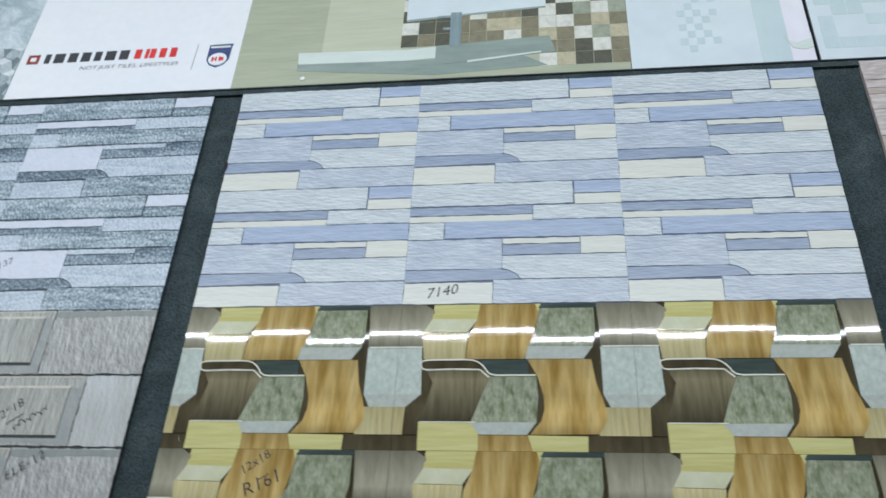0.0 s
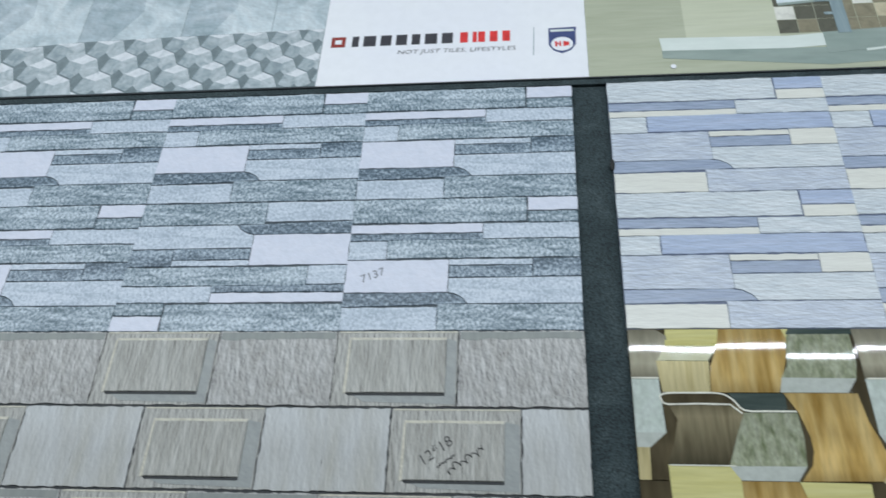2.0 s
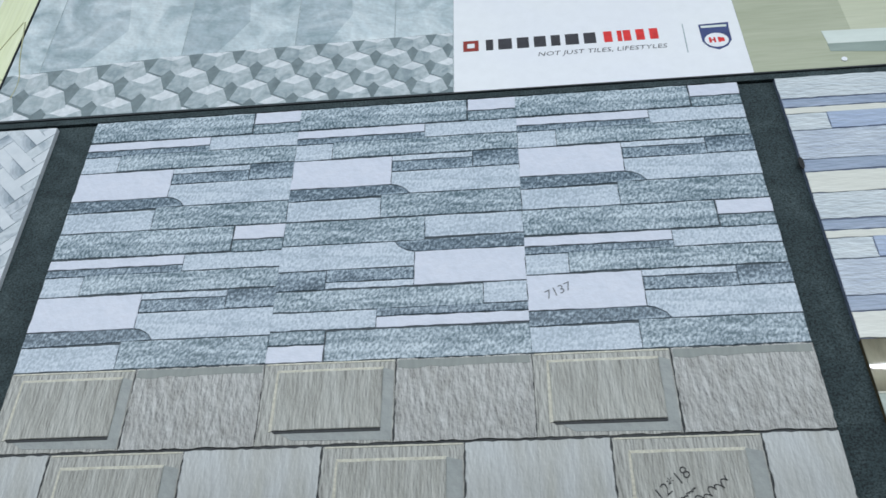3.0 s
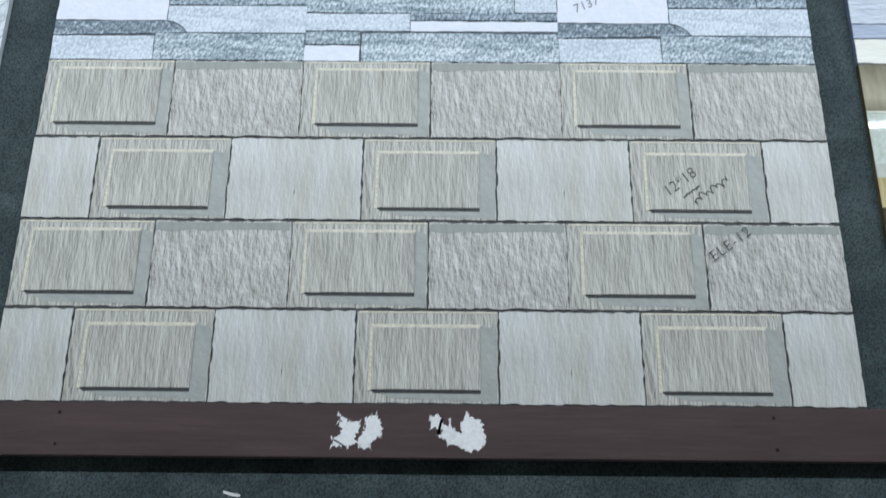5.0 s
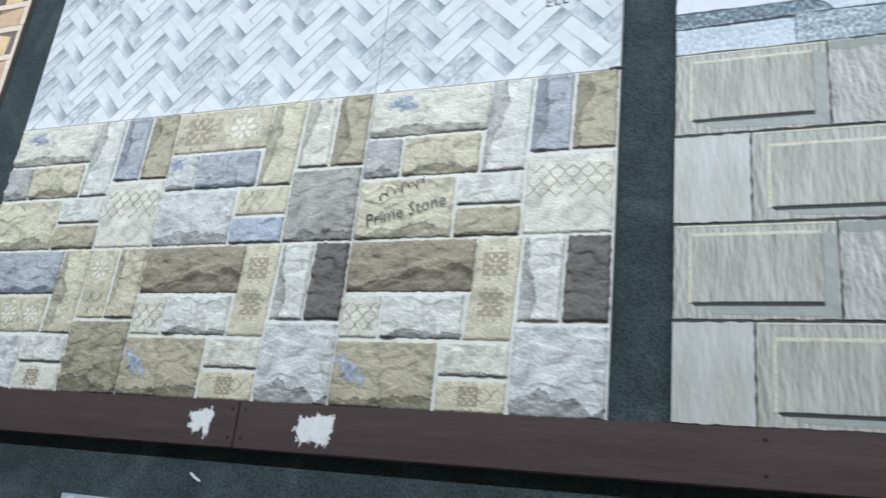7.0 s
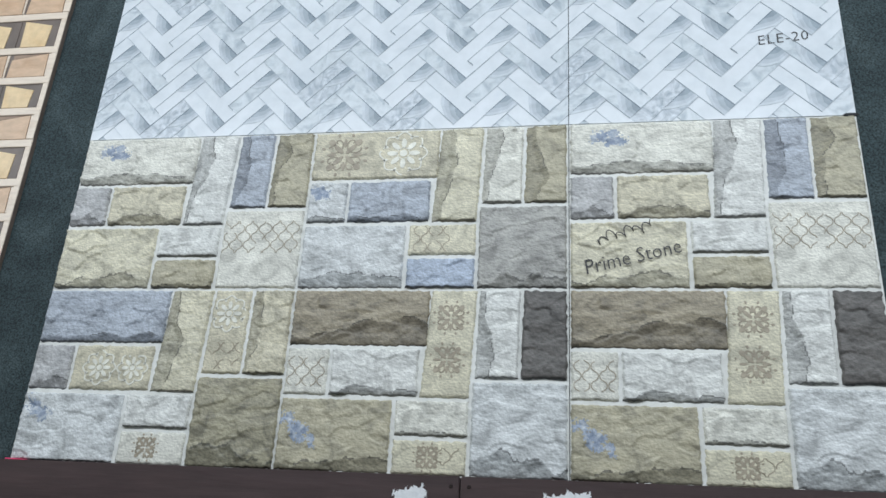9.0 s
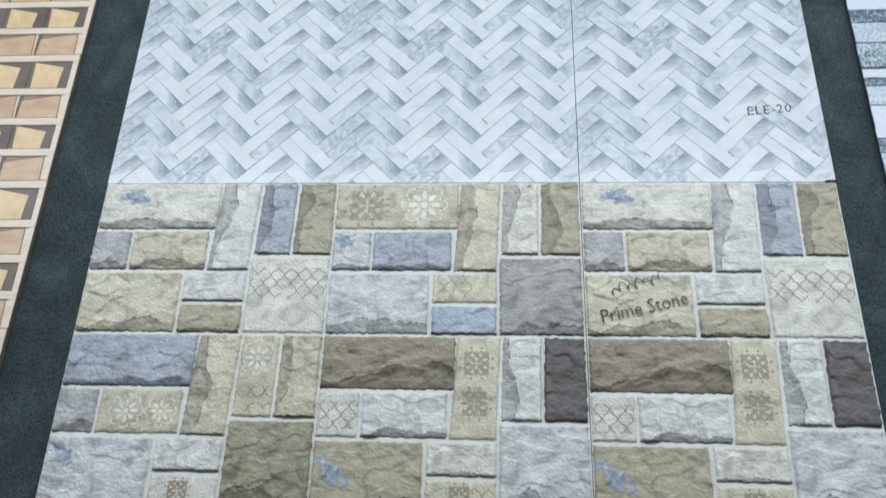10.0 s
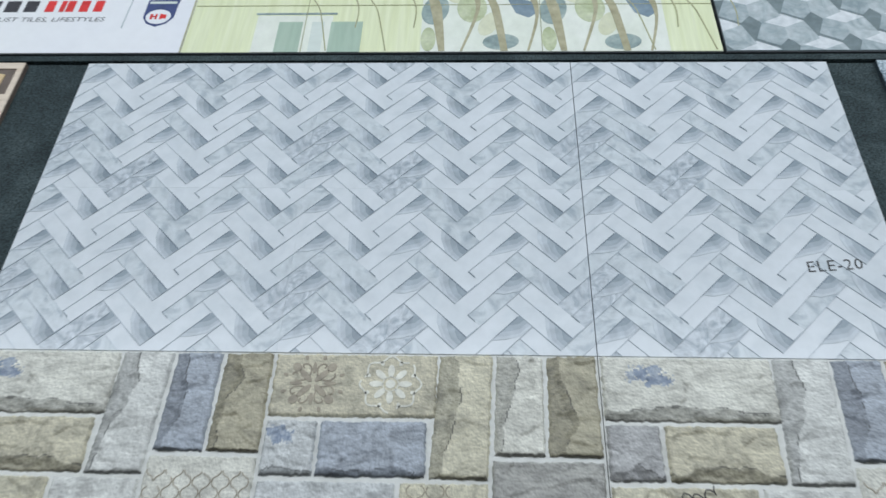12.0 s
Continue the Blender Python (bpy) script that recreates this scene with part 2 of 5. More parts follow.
# marble weave print
MB = (13, 30, 13)
M["hb_white"] = mat("marble_white", (216, 222, 227), (194, 203, 210), (224, 229, 235), MB, 3, 0.3, 0.05, speck=0.06, distort=1.6)
M["hb_soft"] = mat("marble_soft_grey", (203, 211, 216), (160, 173, 183), (216, 223, 229), (20, 30, 20), 3, 0.3, 0.05, speck=0.12, distort=2.4, amount=0.9)
M["hb_vein"] = mat("marble_veined", (192, 200, 207), (150, 163, 174), (214, 221, 228), (30, 30, 30), 3, 0.3, 0.05, speck=0.14, distort=3.0, amount=1.0)
# five greys, a to e, that paint the shade between woven strips
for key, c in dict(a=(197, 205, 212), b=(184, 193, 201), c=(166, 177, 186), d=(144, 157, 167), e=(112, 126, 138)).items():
    M["hb_shade_" + key] = mat("marble_shade_" + key, c, tuple(v - 22 for v in c), tuple(v + 14 for v in c), (22, 30, 22), 3, 0.35, 0.05, speck=0.08, distort=1.6, amount=0.8)
M["hb_base"] = mat("marble_ground", (204, 211, 217), (176, 186, 196), (206, 213, 220), MB, 3, 0.35, 0.05, speck=0.06, distort=1.6)
# split stone print
ST = (24, 30, 34)


def stone(name, c, d=0.62, sp=0.35, rough=0.5):
    return mat("stone_" + name, c, tuple(int(v * d) for v in c), tuple(min(240, int(v * 1.13)) for v in c), ST, 8, rough, 0.5, speck=sp * 0.5, distort=1.4, amount=0.75, relief=0.0010, relief_shade=(0.0009, 0.0012, 1.3))


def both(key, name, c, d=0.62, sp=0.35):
    """A stone's face, the deeper tone of its broken side with shade painted in, and one for cracks and shaded edges."""
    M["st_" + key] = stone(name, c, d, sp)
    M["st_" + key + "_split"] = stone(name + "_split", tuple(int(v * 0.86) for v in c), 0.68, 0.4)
    M["st_" + key + "_crack_shade"] = stone(name + "_crack_shade", tuple(int(v * 0.6) for v in c), 0.7, 0.3)


both("cream", "cream", (212, 211, 201), 0.78, 0.25)
both("white", "white", (209, 210, 206), 0.78, 0.22)
both("ice", "ice_blue", (201, 204, 204), 0.72, 0.3)
both("lilac", "lilac_grey", (178, 178, 178), 0.66)
both("tan", "tan", (196, 190, 168), 0.68, 0.3)
both("sand", "sand", (202, 197, 175), 0.72, 0.3)
both("taupe", "taupe", (172, 166, 144), 0.72, 0.22)
both("brown", "brown", (152, 143, 124), 0.6)
both("olive", "olive_brown", (154, 149, 128), 0.55)
both("blue", "blue_grey", (166, 173, 183), 0.66)
both("sky", "pale_blue", (170, 181, 197), 0.72)
both("grey", "warm_grey", (164, 163, 158), 0.68)
both("char", "charcoal", (94, 91, 88), 0.6)
M["st_stain"] = mat("stone_blue_stain", (156, 167, 184), (112, 128, 152), (196, 202, 206), (90, 30, 90), 4, 0.5, 0.3, speck=0.3, amount=1.0)
M["st_grout"] = mat("stone_joint", (224, 225, 221), (206, 205, 198), (230, 230, 228), ST, 4, 0.6, 0.2, speck=0.1)
M["st_deco_l"] = mat("stone_pale_ornament", (230, 229, 217), scale=ST, rough=0.5, speck=0.2)
M["st_deco_d"] = mat("stone_brown_ornament", (164, 154, 136), scale=ST, rough=0.5, speck=0.25)
# terracotta niche print
M["tc_bar"] = mat("niche_ledge", (228, 212, 194), (204, 178, 150), (232, 216, 198), (8, 30, 40), 4, 0.4, 0.2, speck=0.12)
M["tc_sq"] = mat("niche_ochre_block", (228, 200, 156), (204, 164, 108), (232, 206, 162), (18, 30, 18), 3, 0.4, 0.2, speck=0.16)
M["tc_br"] = mat("niche_brown_block", (208, 176, 146), (174, 134, 98), (212, 182, 152), (14, 30, 30), 3, 0.4, 0.2, speck=0.16)
M["tc_dark"] = mat("niche_dark", (106, 94, 86), (84, 74, 68), (126, 112, 104), (14, 30, 14), 3, 0.45, 0.1, speck=0.12)
M["tc_mid"] = mat("niche_brown_tone", (150, 124, 104), (130, 104, 86), (166, 142, 122), (14, 30, 14), 3, 0.45, 0.1, speck=0.12)
# everything else
M["felt"] = mat("dark_felt", (58, 72, 75), (44, 57, 60), (76, 90, 92), (9, 9, 9), 34, 0.95, 1.0, speck=0.7, sharp=0.14, distort=1.2, amount=0.9)
M["wood"] = mat("dark_brown_board", (68, 54, 54), (58, 46, 46), (80, 64, 63), (3, 30, 30), 4, 0.4, 0.2, speck=0.2)
M["paper"] = mat("torn_paper", (224, 226, 228), (204, 206, 208), (232, 232, 234), (60, 60, 60), 3, 0.85, 0.5, speck=0.1)
M["ink"] = mat("marker_ink", (42, 42, 44), scale=(80, 80, 80), rough=0.5, speck=0.3, bump=0)
M["ink_soft"] = mat("faint_marker_ink", (120, 124, 132), scale=(80, 80, 80), rough=0.5, speck=0.3, bump=0)
M["screw"] = mat("screw_head", (54, 46, 44), scale=(300, 300, 300), rough=0.4, metal=0.6, speck=0.3)
M["tape"] = mat("pink_tape", (226, 60, 110), scale=(60, 60, 60), rough=0.5, speck=0.1)
M["black"] = mat("black_gap", (26, 28, 30), scale=(60, 60, 60), rough=0.7, speck=0.2)
M["edge_black"] = mat("board_edge", (70, 76, 80), scale=(30, 30, 30), rough=0.6, speck=0.3)
# header board
HD = dict(rough=0.22, bump=0.03)
M["hd_white"] = mat("board_white", (240, 242, 246), (233, 235, 246), (244, 246, 246), (2, 2, 2), 20, speck=0.03, **HD)
M["hd_purple"] = mat("board_purple", (160, 150, 214), (137, 126, 197), (182, 173, 229), (12, 2, 3), 3, speck=0.1, **HD)
M["hd_green"] = mat("board_pale_green", (233, 239, 201), (223, 229, 184), (242, 246, 218), (70, 10, 4), 2, speck=0.08, **HD)
M["hd_leafw"] = mat("board_leaf_ground", (235, 240, 229), (220, 227, 210), (244, 246, 240), (14, 10, 9), 3, speck=0.08, **HD)
M["hd_lf_blue"] = mat("board_leaf_blue", (158, 176, 174), (134, 152, 152), (182, 196, 192), (30, 10, 30), 3, speck=0.2, amount=0.9, **HD)
M["hd_lf_green"] = mat("board_leaf_green", (198, 207, 172), (176, 186, 146), (216, 222, 194), (30, 10, 30), 3, speck=0.15, amount=0.9, **HD)
M["hd_lf_deep"] = mat("board_leaf_slate", (134, 154, 168), (112, 132, 148), (160, 176, 186), (20, 10, 20), 3, speck=0.2, **HD)
M["hd_lf_pale"] = mat("board_leaf_pale", (222, 224, 196), (206, 210, 178), (232, 234, 214), (20, 10, 20), 3, speck=0.1, **HD)
M["hd_stem"] = mat("board_stem", (184, 179, 150), (160, 154, 124), (201, 196, 171), (20, 10, 20), 3, speck=0.2, **HD)
M["hd_line"] = mat("board_thin_line", (178, 178, 143), scale=(20, 20, 20), speck=0.1, **HD)
M["hd_towel"] = mat("board_teal_towel", (175, 197, 180), (160, 184, 167), (190, 208, 193), (40, 10, 5), 2, speck=0.08, **HD)
M["hd_marble"] = mat("board_marble", (199, 212, 217), (156, 174, 181), (223, 232, 235), (7, 5, 9), 3, speck=0.12, distort=1.6, amount=1.0, relief_shade=(0.004, 0.003, 0.8), **HD)
M["hd_marble_shade"] = mat("board_marble_grey", (175, 190, 197), (146, 165, 171), (210, 220, 225), (7, 5, 9), 3, speck=0.12, distort=1.6, amount=1.0, relief_shade=(0.004, 0.003, 0.8), **HD)
M["hd_cube_l"] = mat("board_cube_light", (222, 227, 231), (196, 205, 210), (232, 236, 240), (24, 10, 24), 3, speck=0.12, distort=2.0, amount=0.8, **HD)
M["hd_cube_m"] = mat("board_cube_mid", (168, 181, 186), (138, 154, 160), (192, 202, 206), (24, 10, 24), 3, speck=0.15, distort=2.0, amount=0.9, **HD)
M["hd_cube_s"] = mat("board_cube_side", (184, 195, 199), (150, 165, 171), (204, 212, 216), (24, 10, 24), 3, speck=0.15, distort=2.0, amount=0.9, **HD)
M["hd_cube_d"] = mat("board_cube_dark", (124, 138, 142), (98, 112, 118), (146, 160, 164), (24, 10, 24), 3, speck=0.15, **HD)
M["hd_olive"] = mat("board_olive", (180, 185, 162), (168, 174, 148), (192, 196, 174), (3, 5, 40), 3, speck=0.1, **HD)
M["hd_olive_l"] = mat("board_light_olive", (200, 204, 180), (190, 195, 168), (210, 213, 192), (3, 5, 40), 3, speck=0.08, **HD)
M["hd_shelf"] = mat("board_shelf", (220, 229, 223), (203, 216, 208), (229, 235, 231), (5, 5, 20), 3, speck=0.06, **HD)
M["hd_shelf_d"] = mat("board_shelf_shade", (148, 163, 156), (128, 146, 139), (167, 180, 173), (5, 5, 20), 3, speck=0.08, **HD)
M["hd_pale"] = mat("board_pale_wall", (220, 231, 235), (210, 220, 227), (231, 240, 242), (4, 5, 4), 3, speck=0.05, **HD)
M["hd_aqua"] = mat("board_aqua_band", (203, 220, 223), (193, 212, 214), (212, 227, 229), (8, 5, 3), 3, speck=0.05, **HD)
M["hd_pink"] = mat("board_pinkish_white", (238, 235, 244), (229, 227, 238), (244, 242, 246), (8, 5, 3), 3, speck=0.05, **HD)
M["hd_chrome"] = mat("board_tap_grey", (141, 160, 165), (107, 126, 131), (199, 214, 216), (60, 5, 8), 2, speck=0.1, **HD)
for key, c in dict(a=(96, 96, 84), b=(140, 134, 112), c=(196, 188, 160), d=(224, 224, 214), e=(164, 170, 152)).items():
    M["hd_mos_" + key] = mat("board_mosaic_" + key, c, scale=(40, 10, 40), speck=0.1, **HD)
M["hd_dark"] = mat("board_charcoal_print", (66, 66, 72), scale=(40, 10, 40), speck=0.05, **HD)
M["hd_red"] = mat("board_red_print", (226, 62, 62), scale=(40, 10, 40), speck=0.05, **HD)
M["hd_navy"] = mat("board_navy_print", (70, 82, 128), scale=(40, 10, 40), speck=0.05, **HD)
M["hd_sq"] = mat("board_brick_red_print", (150, 62, 56), scale=(40, 10, 40), speck=0.05, **HD)
# lower row
M["lw_blue"] = mat("lower_blue_grey", (168, 184, 196), (148, 166, 180), (182, 196, 206), (20, 20, 20), 3, 0.3, 0.1, speck=0.12)
M["lw_oval"] = mat("lower_pale_oval", (196, 208, 218), (180, 194, 206), (206, 216, 224), (20, 20, 20), 3, 0.25, 0.05, speck=0.08)
M["lw_cream"] = mat("lower_cream", (214, 214, 190), (202, 200, 172), (222, 222, 204), (20, 20, 20), 3, 0.3, 0.1, speck=0.1)
M["lw_green"] = mat("lower_sage", (168, 174, 140), (150, 158, 122), (184, 188, 158), (30, 20, 30), 3, 0.3, 0.1, speck=0.15)
M["lw_gold"] = mat("lower_gold", (190, 174, 104), (168, 150, 78), (206, 194, 136), (30, 20, 30), 3, 0.3, 0.1, speck=0.2)
M["lw_white"] = mat("lower_white", (206, 212, 214), (194, 200, 204), (214, 218, 220), (20, 20, 20), 3, 0.3, 0.1, speck=0.1)
# room
M["plaster"] = mat("white_plaster", (226, 226, 222), scale=(2, 2, 2), fine=30, rough=0.85, speck=0.05, amount=0.1)
M["floor"] = mat("grey_floor", (128, 128, 126), scale=(2, 2, 2), fine=12, rough=0.25, bump=0.02, speck=0.08, amount=0.3)
M["steel"] = mat("white_enamel", (226, 228, 230), scale=(6, 6, 6), rough=0.35, bump=0, speck=0.04)


# ---- mesh helpers ----
def inset(poly, d):
    """The outline moved inwards by d; poly runs clockwise as seen from the room (x right, v down)."""
    out, n = [], len(poly)
    area = sum(poly[i][0] * poly[(i + 1) % n][1] - poly[(i + 1) % n][0] * poly[i][1] for i in range(n))
    s = 1 if area > 0 else -1
    for i in range(n):
        (x0, y0), (x1, y1), (x2, y2) = poly[i - 1], poly[i], poly[(i + 1) % n]
        ax, ay, bx, by = x1 - x0, y1 - y0, x2 - x1, y2 - y1
        la, lb = math.hypot(ax, ay) or 1e-9, math.hypot(bx, by) or 1e-9
        nx, ny = -s * (ay / la + by / lb), s * (ax / la + bx / lb)
        k = nx * nx + ny * ny
        k = 2 * d / k if k > 0.6 else d / 0.6
        out.append((x1 + nx * k, y1 + ny * k))
    return out


def mesh_of(name, layers, mats):
    """A mesh of flat prisms in a plane that faces the room: each layer is (outline, back, front, chamfer, material)."""
    verts, faces, idx = [], [], []
    for poly, back, front, ch, mi in layers:
        n = len(poly)
        area = sum(poly[i][0] * poly[(i + 1) % n][1] - poly[(i + 1) % n][0] * poly[i][1] for i in range(n))
        if area > 0:
            poly = poly[::-1]
        o = len(verts)
        top = inset(poly, ch) if ch else poly
        verts += [(u, -back, -v) for u, v in poly]
        mid = 1 if ch else 0
        if ch:
            verts += [(u, -(front - ch * 0.6), -v) for u, v in poly]
        verts += [(u, -front, -v) for u, v in top]
        for k in range(1 + mid):
            for i in range(n):
                j = (i + 1) % n
                faces.append((o + k * n + i, o + k * n + j, o + (k + 1) * n + j, o + (k + 1) * n + i))
                idx.append(mi)
        faces.append(tuple(o + (1 + mid) * n + i for i in range(n)))
        idx.append(mi)
    me = bpy.data.meshes.new(name)
    me.from_pydata(verts, [], faces)
    for m in mats:
        me.materials.append(m)
    me.polygons.foreach_set("material_index", idx)
    me.update()
    bm = bmesh.new()
    bm.from_mesh(me)
    bmesh.ops.recalc_face_normals(bm, faces=bm.faces)
    bm.to_mesh(me)
    bm.free()
    return me


def rect(u0, v0, u1, v1):
    return [(u0, v0), (u1, v0), (u1, v1), (u0, v1)]


def rough_edges(poly, step, amp, rnd):
    """The outline cut into short steps that wander a little, as a broken edge does."""
    out, n = [], len(poly)
    for i in range(n):
        (x0, y0), (x1, y1) = poly[i], poly[(i + 1) % n]
        length = math.hypot(x1 - x0, y1 - y0)
        k = max(1, int(length / step))
        for j in range(k):
            f = j / k
            a = amp if j else amp * 0.4
            out.append((x0 + (x1 - x0) * f + rnd.uniform(-a, a), y0 + (y1 - y0) * f + rnd.uniform(-a, a)))
    return out


def clip(poly, u0, v0, u1, v1):
    """The part of a convex outline inside an upright rectangle."""
    for axis, lim, keep in ((0, u0, 1), (0, u1, -1), (1, v0, 1), (1, v1, -1)):
        out = []
        for i, p in enumerate(poly):
            q = poly[(i + 1) % len(poly)]
            a, b = (p[axis] - lim) * keep, (q[axis] - lim) * keep
            if a >= 0:
                out.append(p)
            if a * b < 0:
                f = a / (a - b)
                out.append((p[0] + (q[0] - p[0]) * f, p[1] + (q[1] - p[1]) * f))
        poly = out
        if len(poly) < 3:
            return []
    return poly


def ellipse(cu, cv, a, b, turn=0, n=18):
    c, s = math.cos(radians(turn)), math.sin(radians(turn))
    return [(cu + a * math.cos(6.2832 * i / n) * c - b * math.sin(6.2832 * i / n) * s,
             cv + a * math.cos(6.2832 * i / n) * s + b * math.sin(6.2832 * i / n) * c) for i in range(n)]


def band(points, widths):
    """A ribbon along a line in the plane."""
    left, right = [], []
    for i, (x, y) in enumerate(points):
        (xa, ya), (xb, yb) = points[max(0, i - 1)], points[min(len(points) - 1, i + 1)]
        l = math.hypot(xb - xa, yb - ya) or 1
        w = widths[i] / 2 if isinstance(widths, (list, tuple)) else widths / 2
        left.append((x - (yb - ya) / l * w, y + (xb - xa) / l * w))
        right.append((x + (yb - ya) / l * w, y - (xb - xa) / l * w))
    return left + right[::-1]


def smooth(points, k=5):
    """A soft line through the points."""
    out = []
    for i in range(len(points) - 1):
        p0, p1, p2, p3 = points[max(0, i - 1)], points[i], points[i + 1], points[min(len(points) - 1, i + 2)]
        for j in range(k):
            t = j / k
            out.append(tuple(0.5 * (2 * p1[a] + (p2[a] - p0[a]) * t + (2 * p0[a] - 5 * p1[a] + 4 * p2[a] - p3[a]) * t * t
                                    + (3 * p1[a] - p0[a] - 3 * p2[a] + p3[a]) * t ** 3) for a in (0, 1)))
    return out + [points[-1]]


def child(name, me, parent, m=None, label=""):
    ob = new(name, me)
    ob.parent = parent
    if m:
        ob.matrix_basis = m
    return tagged(ob, label) if label else ob


def thing(name, x, y, z, label, category, group="", kind=""):
    ob = new(name)
    ob.empty_display_size = 0.05
    ob.matrix_world = pose(x, y, z)
    return tagged(ob, label, category, group, kind)


def box(name, x0, y0, z0, x1, y1, z1, m, bevel=0.0, parent=None):
    bm = bmesh.new()
    bmesh.ops.create_cube(bm, size=1)
    for v in bm.verts:
        v.co = ((x0 + x1) / 2 + v.co.x * (x1 - x0), (y0 + y1) / 2 + v.co.y * (y1 - y0), (z0 + z1) / 2 + v.co.z * (z1 - z0))
    if bevel:
        bmesh.ops.bevel(bm, geom=bm.edges[:], offset=bevel, segments=2, affect="EDGES")
    me = bpy.data.meshes.new(name)
    bm.to_mesh(me)
    bm.free()
    me.materials.append(m)
    ob = new(name, me)
    if parent:
        ob.parent = parent
    return ob


def letters(name, text, x, z, height, turn, m, parent, depth=0.0022, shear=0.1, space=1.0, wide=1.0, label="", y=0.0):
    cu = bpy.data.curves.new(name, "FONT")
    cu.body, cu.size, cu.shear, cu.space_character = text, height * 1.38, shear, space
    cu.resolution_u, cu.offset = 2, -height * 0.009
    tmp = bpy.data.objects.new(name, cu)
    scene.collection.objects.link(tmp)
    me = bpy.data.meshes.new_from_object(tmp.evaluated_get(bpy.context.evaluated_depsgraph_get()))
    bpy.data.objects.remove(tmp)
    me.name = name
    me.materials.clear()
    me.materials.append(m)
    for v in me.vertices:
        v.co.x *= wide
    at = Matrix.Translation((x, y - depth, z)) @ pose(0, 0, 0, 0, -turn, 0) @ pose(0, 0, 0, 90, 0, 0)
    return child(name, me, parent, parent.matrix_basis.inverted() @ at, label)


# ---- tile designs: each is a list of (name, mesh) in the tile's own plane, 0.45 wide and 0.30 high ----
TW, TH, T = 0.45, 0.30, 0.009
SLAB = {}


def slab(m):
    """The ceramic body, a little smaller than its place so that a hairline joint stays open."""
    if m.name not in SLAB:
        SLAB[m.name] = mesh_of("tile", [(rect(0.00005, 0.00005, TW - 0.00005, TH - 0.00005), -T, 0.0, 0, 0)], [m])
    return SLAB[m.name]


def put_tile(design, panel, x, z, width=TW, flip=False, tall=1.0):
    """One tile with its printed pieces, its upper left corner at x, z of the wall."""
    body, pieces = design
    m = Matrix.Translation((x, 0, z)) @ Matrix.Diagonal((width / TW, 1, tall, 1))
    if flip:
        m = Matrix.Translation((x + width, 0, z - TH)) @ Matrix.Diagonal((width / TW, 1, 1, 1)) @ pose(0, 0, 0, 0, 180, 0)
    tile = child("tile", slab(body), panel, panel.matrix_basis.inverted() @ m)
    for name, me in pieces:
        child(name, me, tile)
    return tile


def ledger(pal, line, joint=0.0013):
    """Long thin stones in courses. pal: materials for pale, cream, blue, grey, slate, strip."""
    pale, cream, blue, grey, slate, strip, soft = pal
    rnd = random.Random(5)
    rows = [
        (0, 0, 0.350, 0.060, pale), (0.352, 0, 0.45, 0.034, blue if pal is BLUE else cream), (0.352, 0.034, 0.45, 0.062, cream if pal is BLUE else grey),
        (0, 0.062, 0.264, 0.085, strip if pal is BLUE else cream), (0, 0.085, 0.264, 0.102, cream if pal is BLUE else strip),
        (0.264, 0.062, 0.45, 0.100, soft), (0, 0.102, 0.077, 0.146, pale if pal is BLUE else soft), (0.077, 0.100, 0.45, 0.144, blue if pal is BLUE else grey),
        (0, 0.146, 0.20, 0.220, grey if pal is BLUE else cream), (0.20, 0.145, 0.36, 0.160, cream if pal is BLUE else soft), (0.20, 0.160, 0.36, 0.187, strip),
        (0.36, 0.144, 0.45, 0.186, cream if pal is BLUE else slate), (0, 0.250, 0.182, 0.30, cream if pal is BLUE else soft), (0.182, 0.244, 0.45, 0.30, grey),
    ]
    out = []
    for i, (a, b, c, d, m) in enumerate(rows):
        poly = rect(a + 0.0003, b + joint * 0.4, c - (0.0007 if c < 0.45 else 0.0002), d - joint)
        poly = rough_edges(poly, 0.014, 0.0010, rnd)
        out.append(("ledge_stone", mesh_of("ledge_stone", [(poly, 0, 0.0016, 0.0007, 0)], [m])))
    curved = [(0, 0.2205), (0.19, 0.219), (0.212, 0.2225), (0.228, 0.231), (0.236, 0.2425), (0.12, 0.246), (0, 0.249)]
    out.append(("ledge_stone", mesh_of("ledge_stone", [(curved, 0, 0.0014, 0.0006, 0)], [slate if pal is BLUE else strip])))
    right = [(0.2005, 0.188), (0.45, 0.1865), (0.45, 0.2425), (0.238, 0.2425), (0.229, 0.2305), (0.213, 0.221), (0.2005, 0.218)]
    out.append(("ledge_stone", mesh_of("ledge_stone", [(right, 0, 0.0016, 0.0006, 0)], [soft if pal is not BLUE else pale])))
    return line, out


BLUE = (M["bl_pale"], M["bl_cream"], M["bl_blue"], M["bl_grey"], M["bl_slate"], M["bl_slate"], M["bl_pale"])
GREY = (M["lg_mid"], M["lg_white"], M["lg_dark"], M["lg_mid"], M["lg_dark"], M["lg_dark"], M["lg_light"])
WARM = (M["wm_a"], M["wm_a"], M["wm_b"], M["wm_a"], M["wm_b"], M["wm_b"], M["wm_a"])
blue_ledger, grey_ledger, warm_ledger = ledger(BLUE, M["bl_line"]), ledger(GREY, M["lg_line"], 0.0018), ledger(WARM, M["wm_b"])


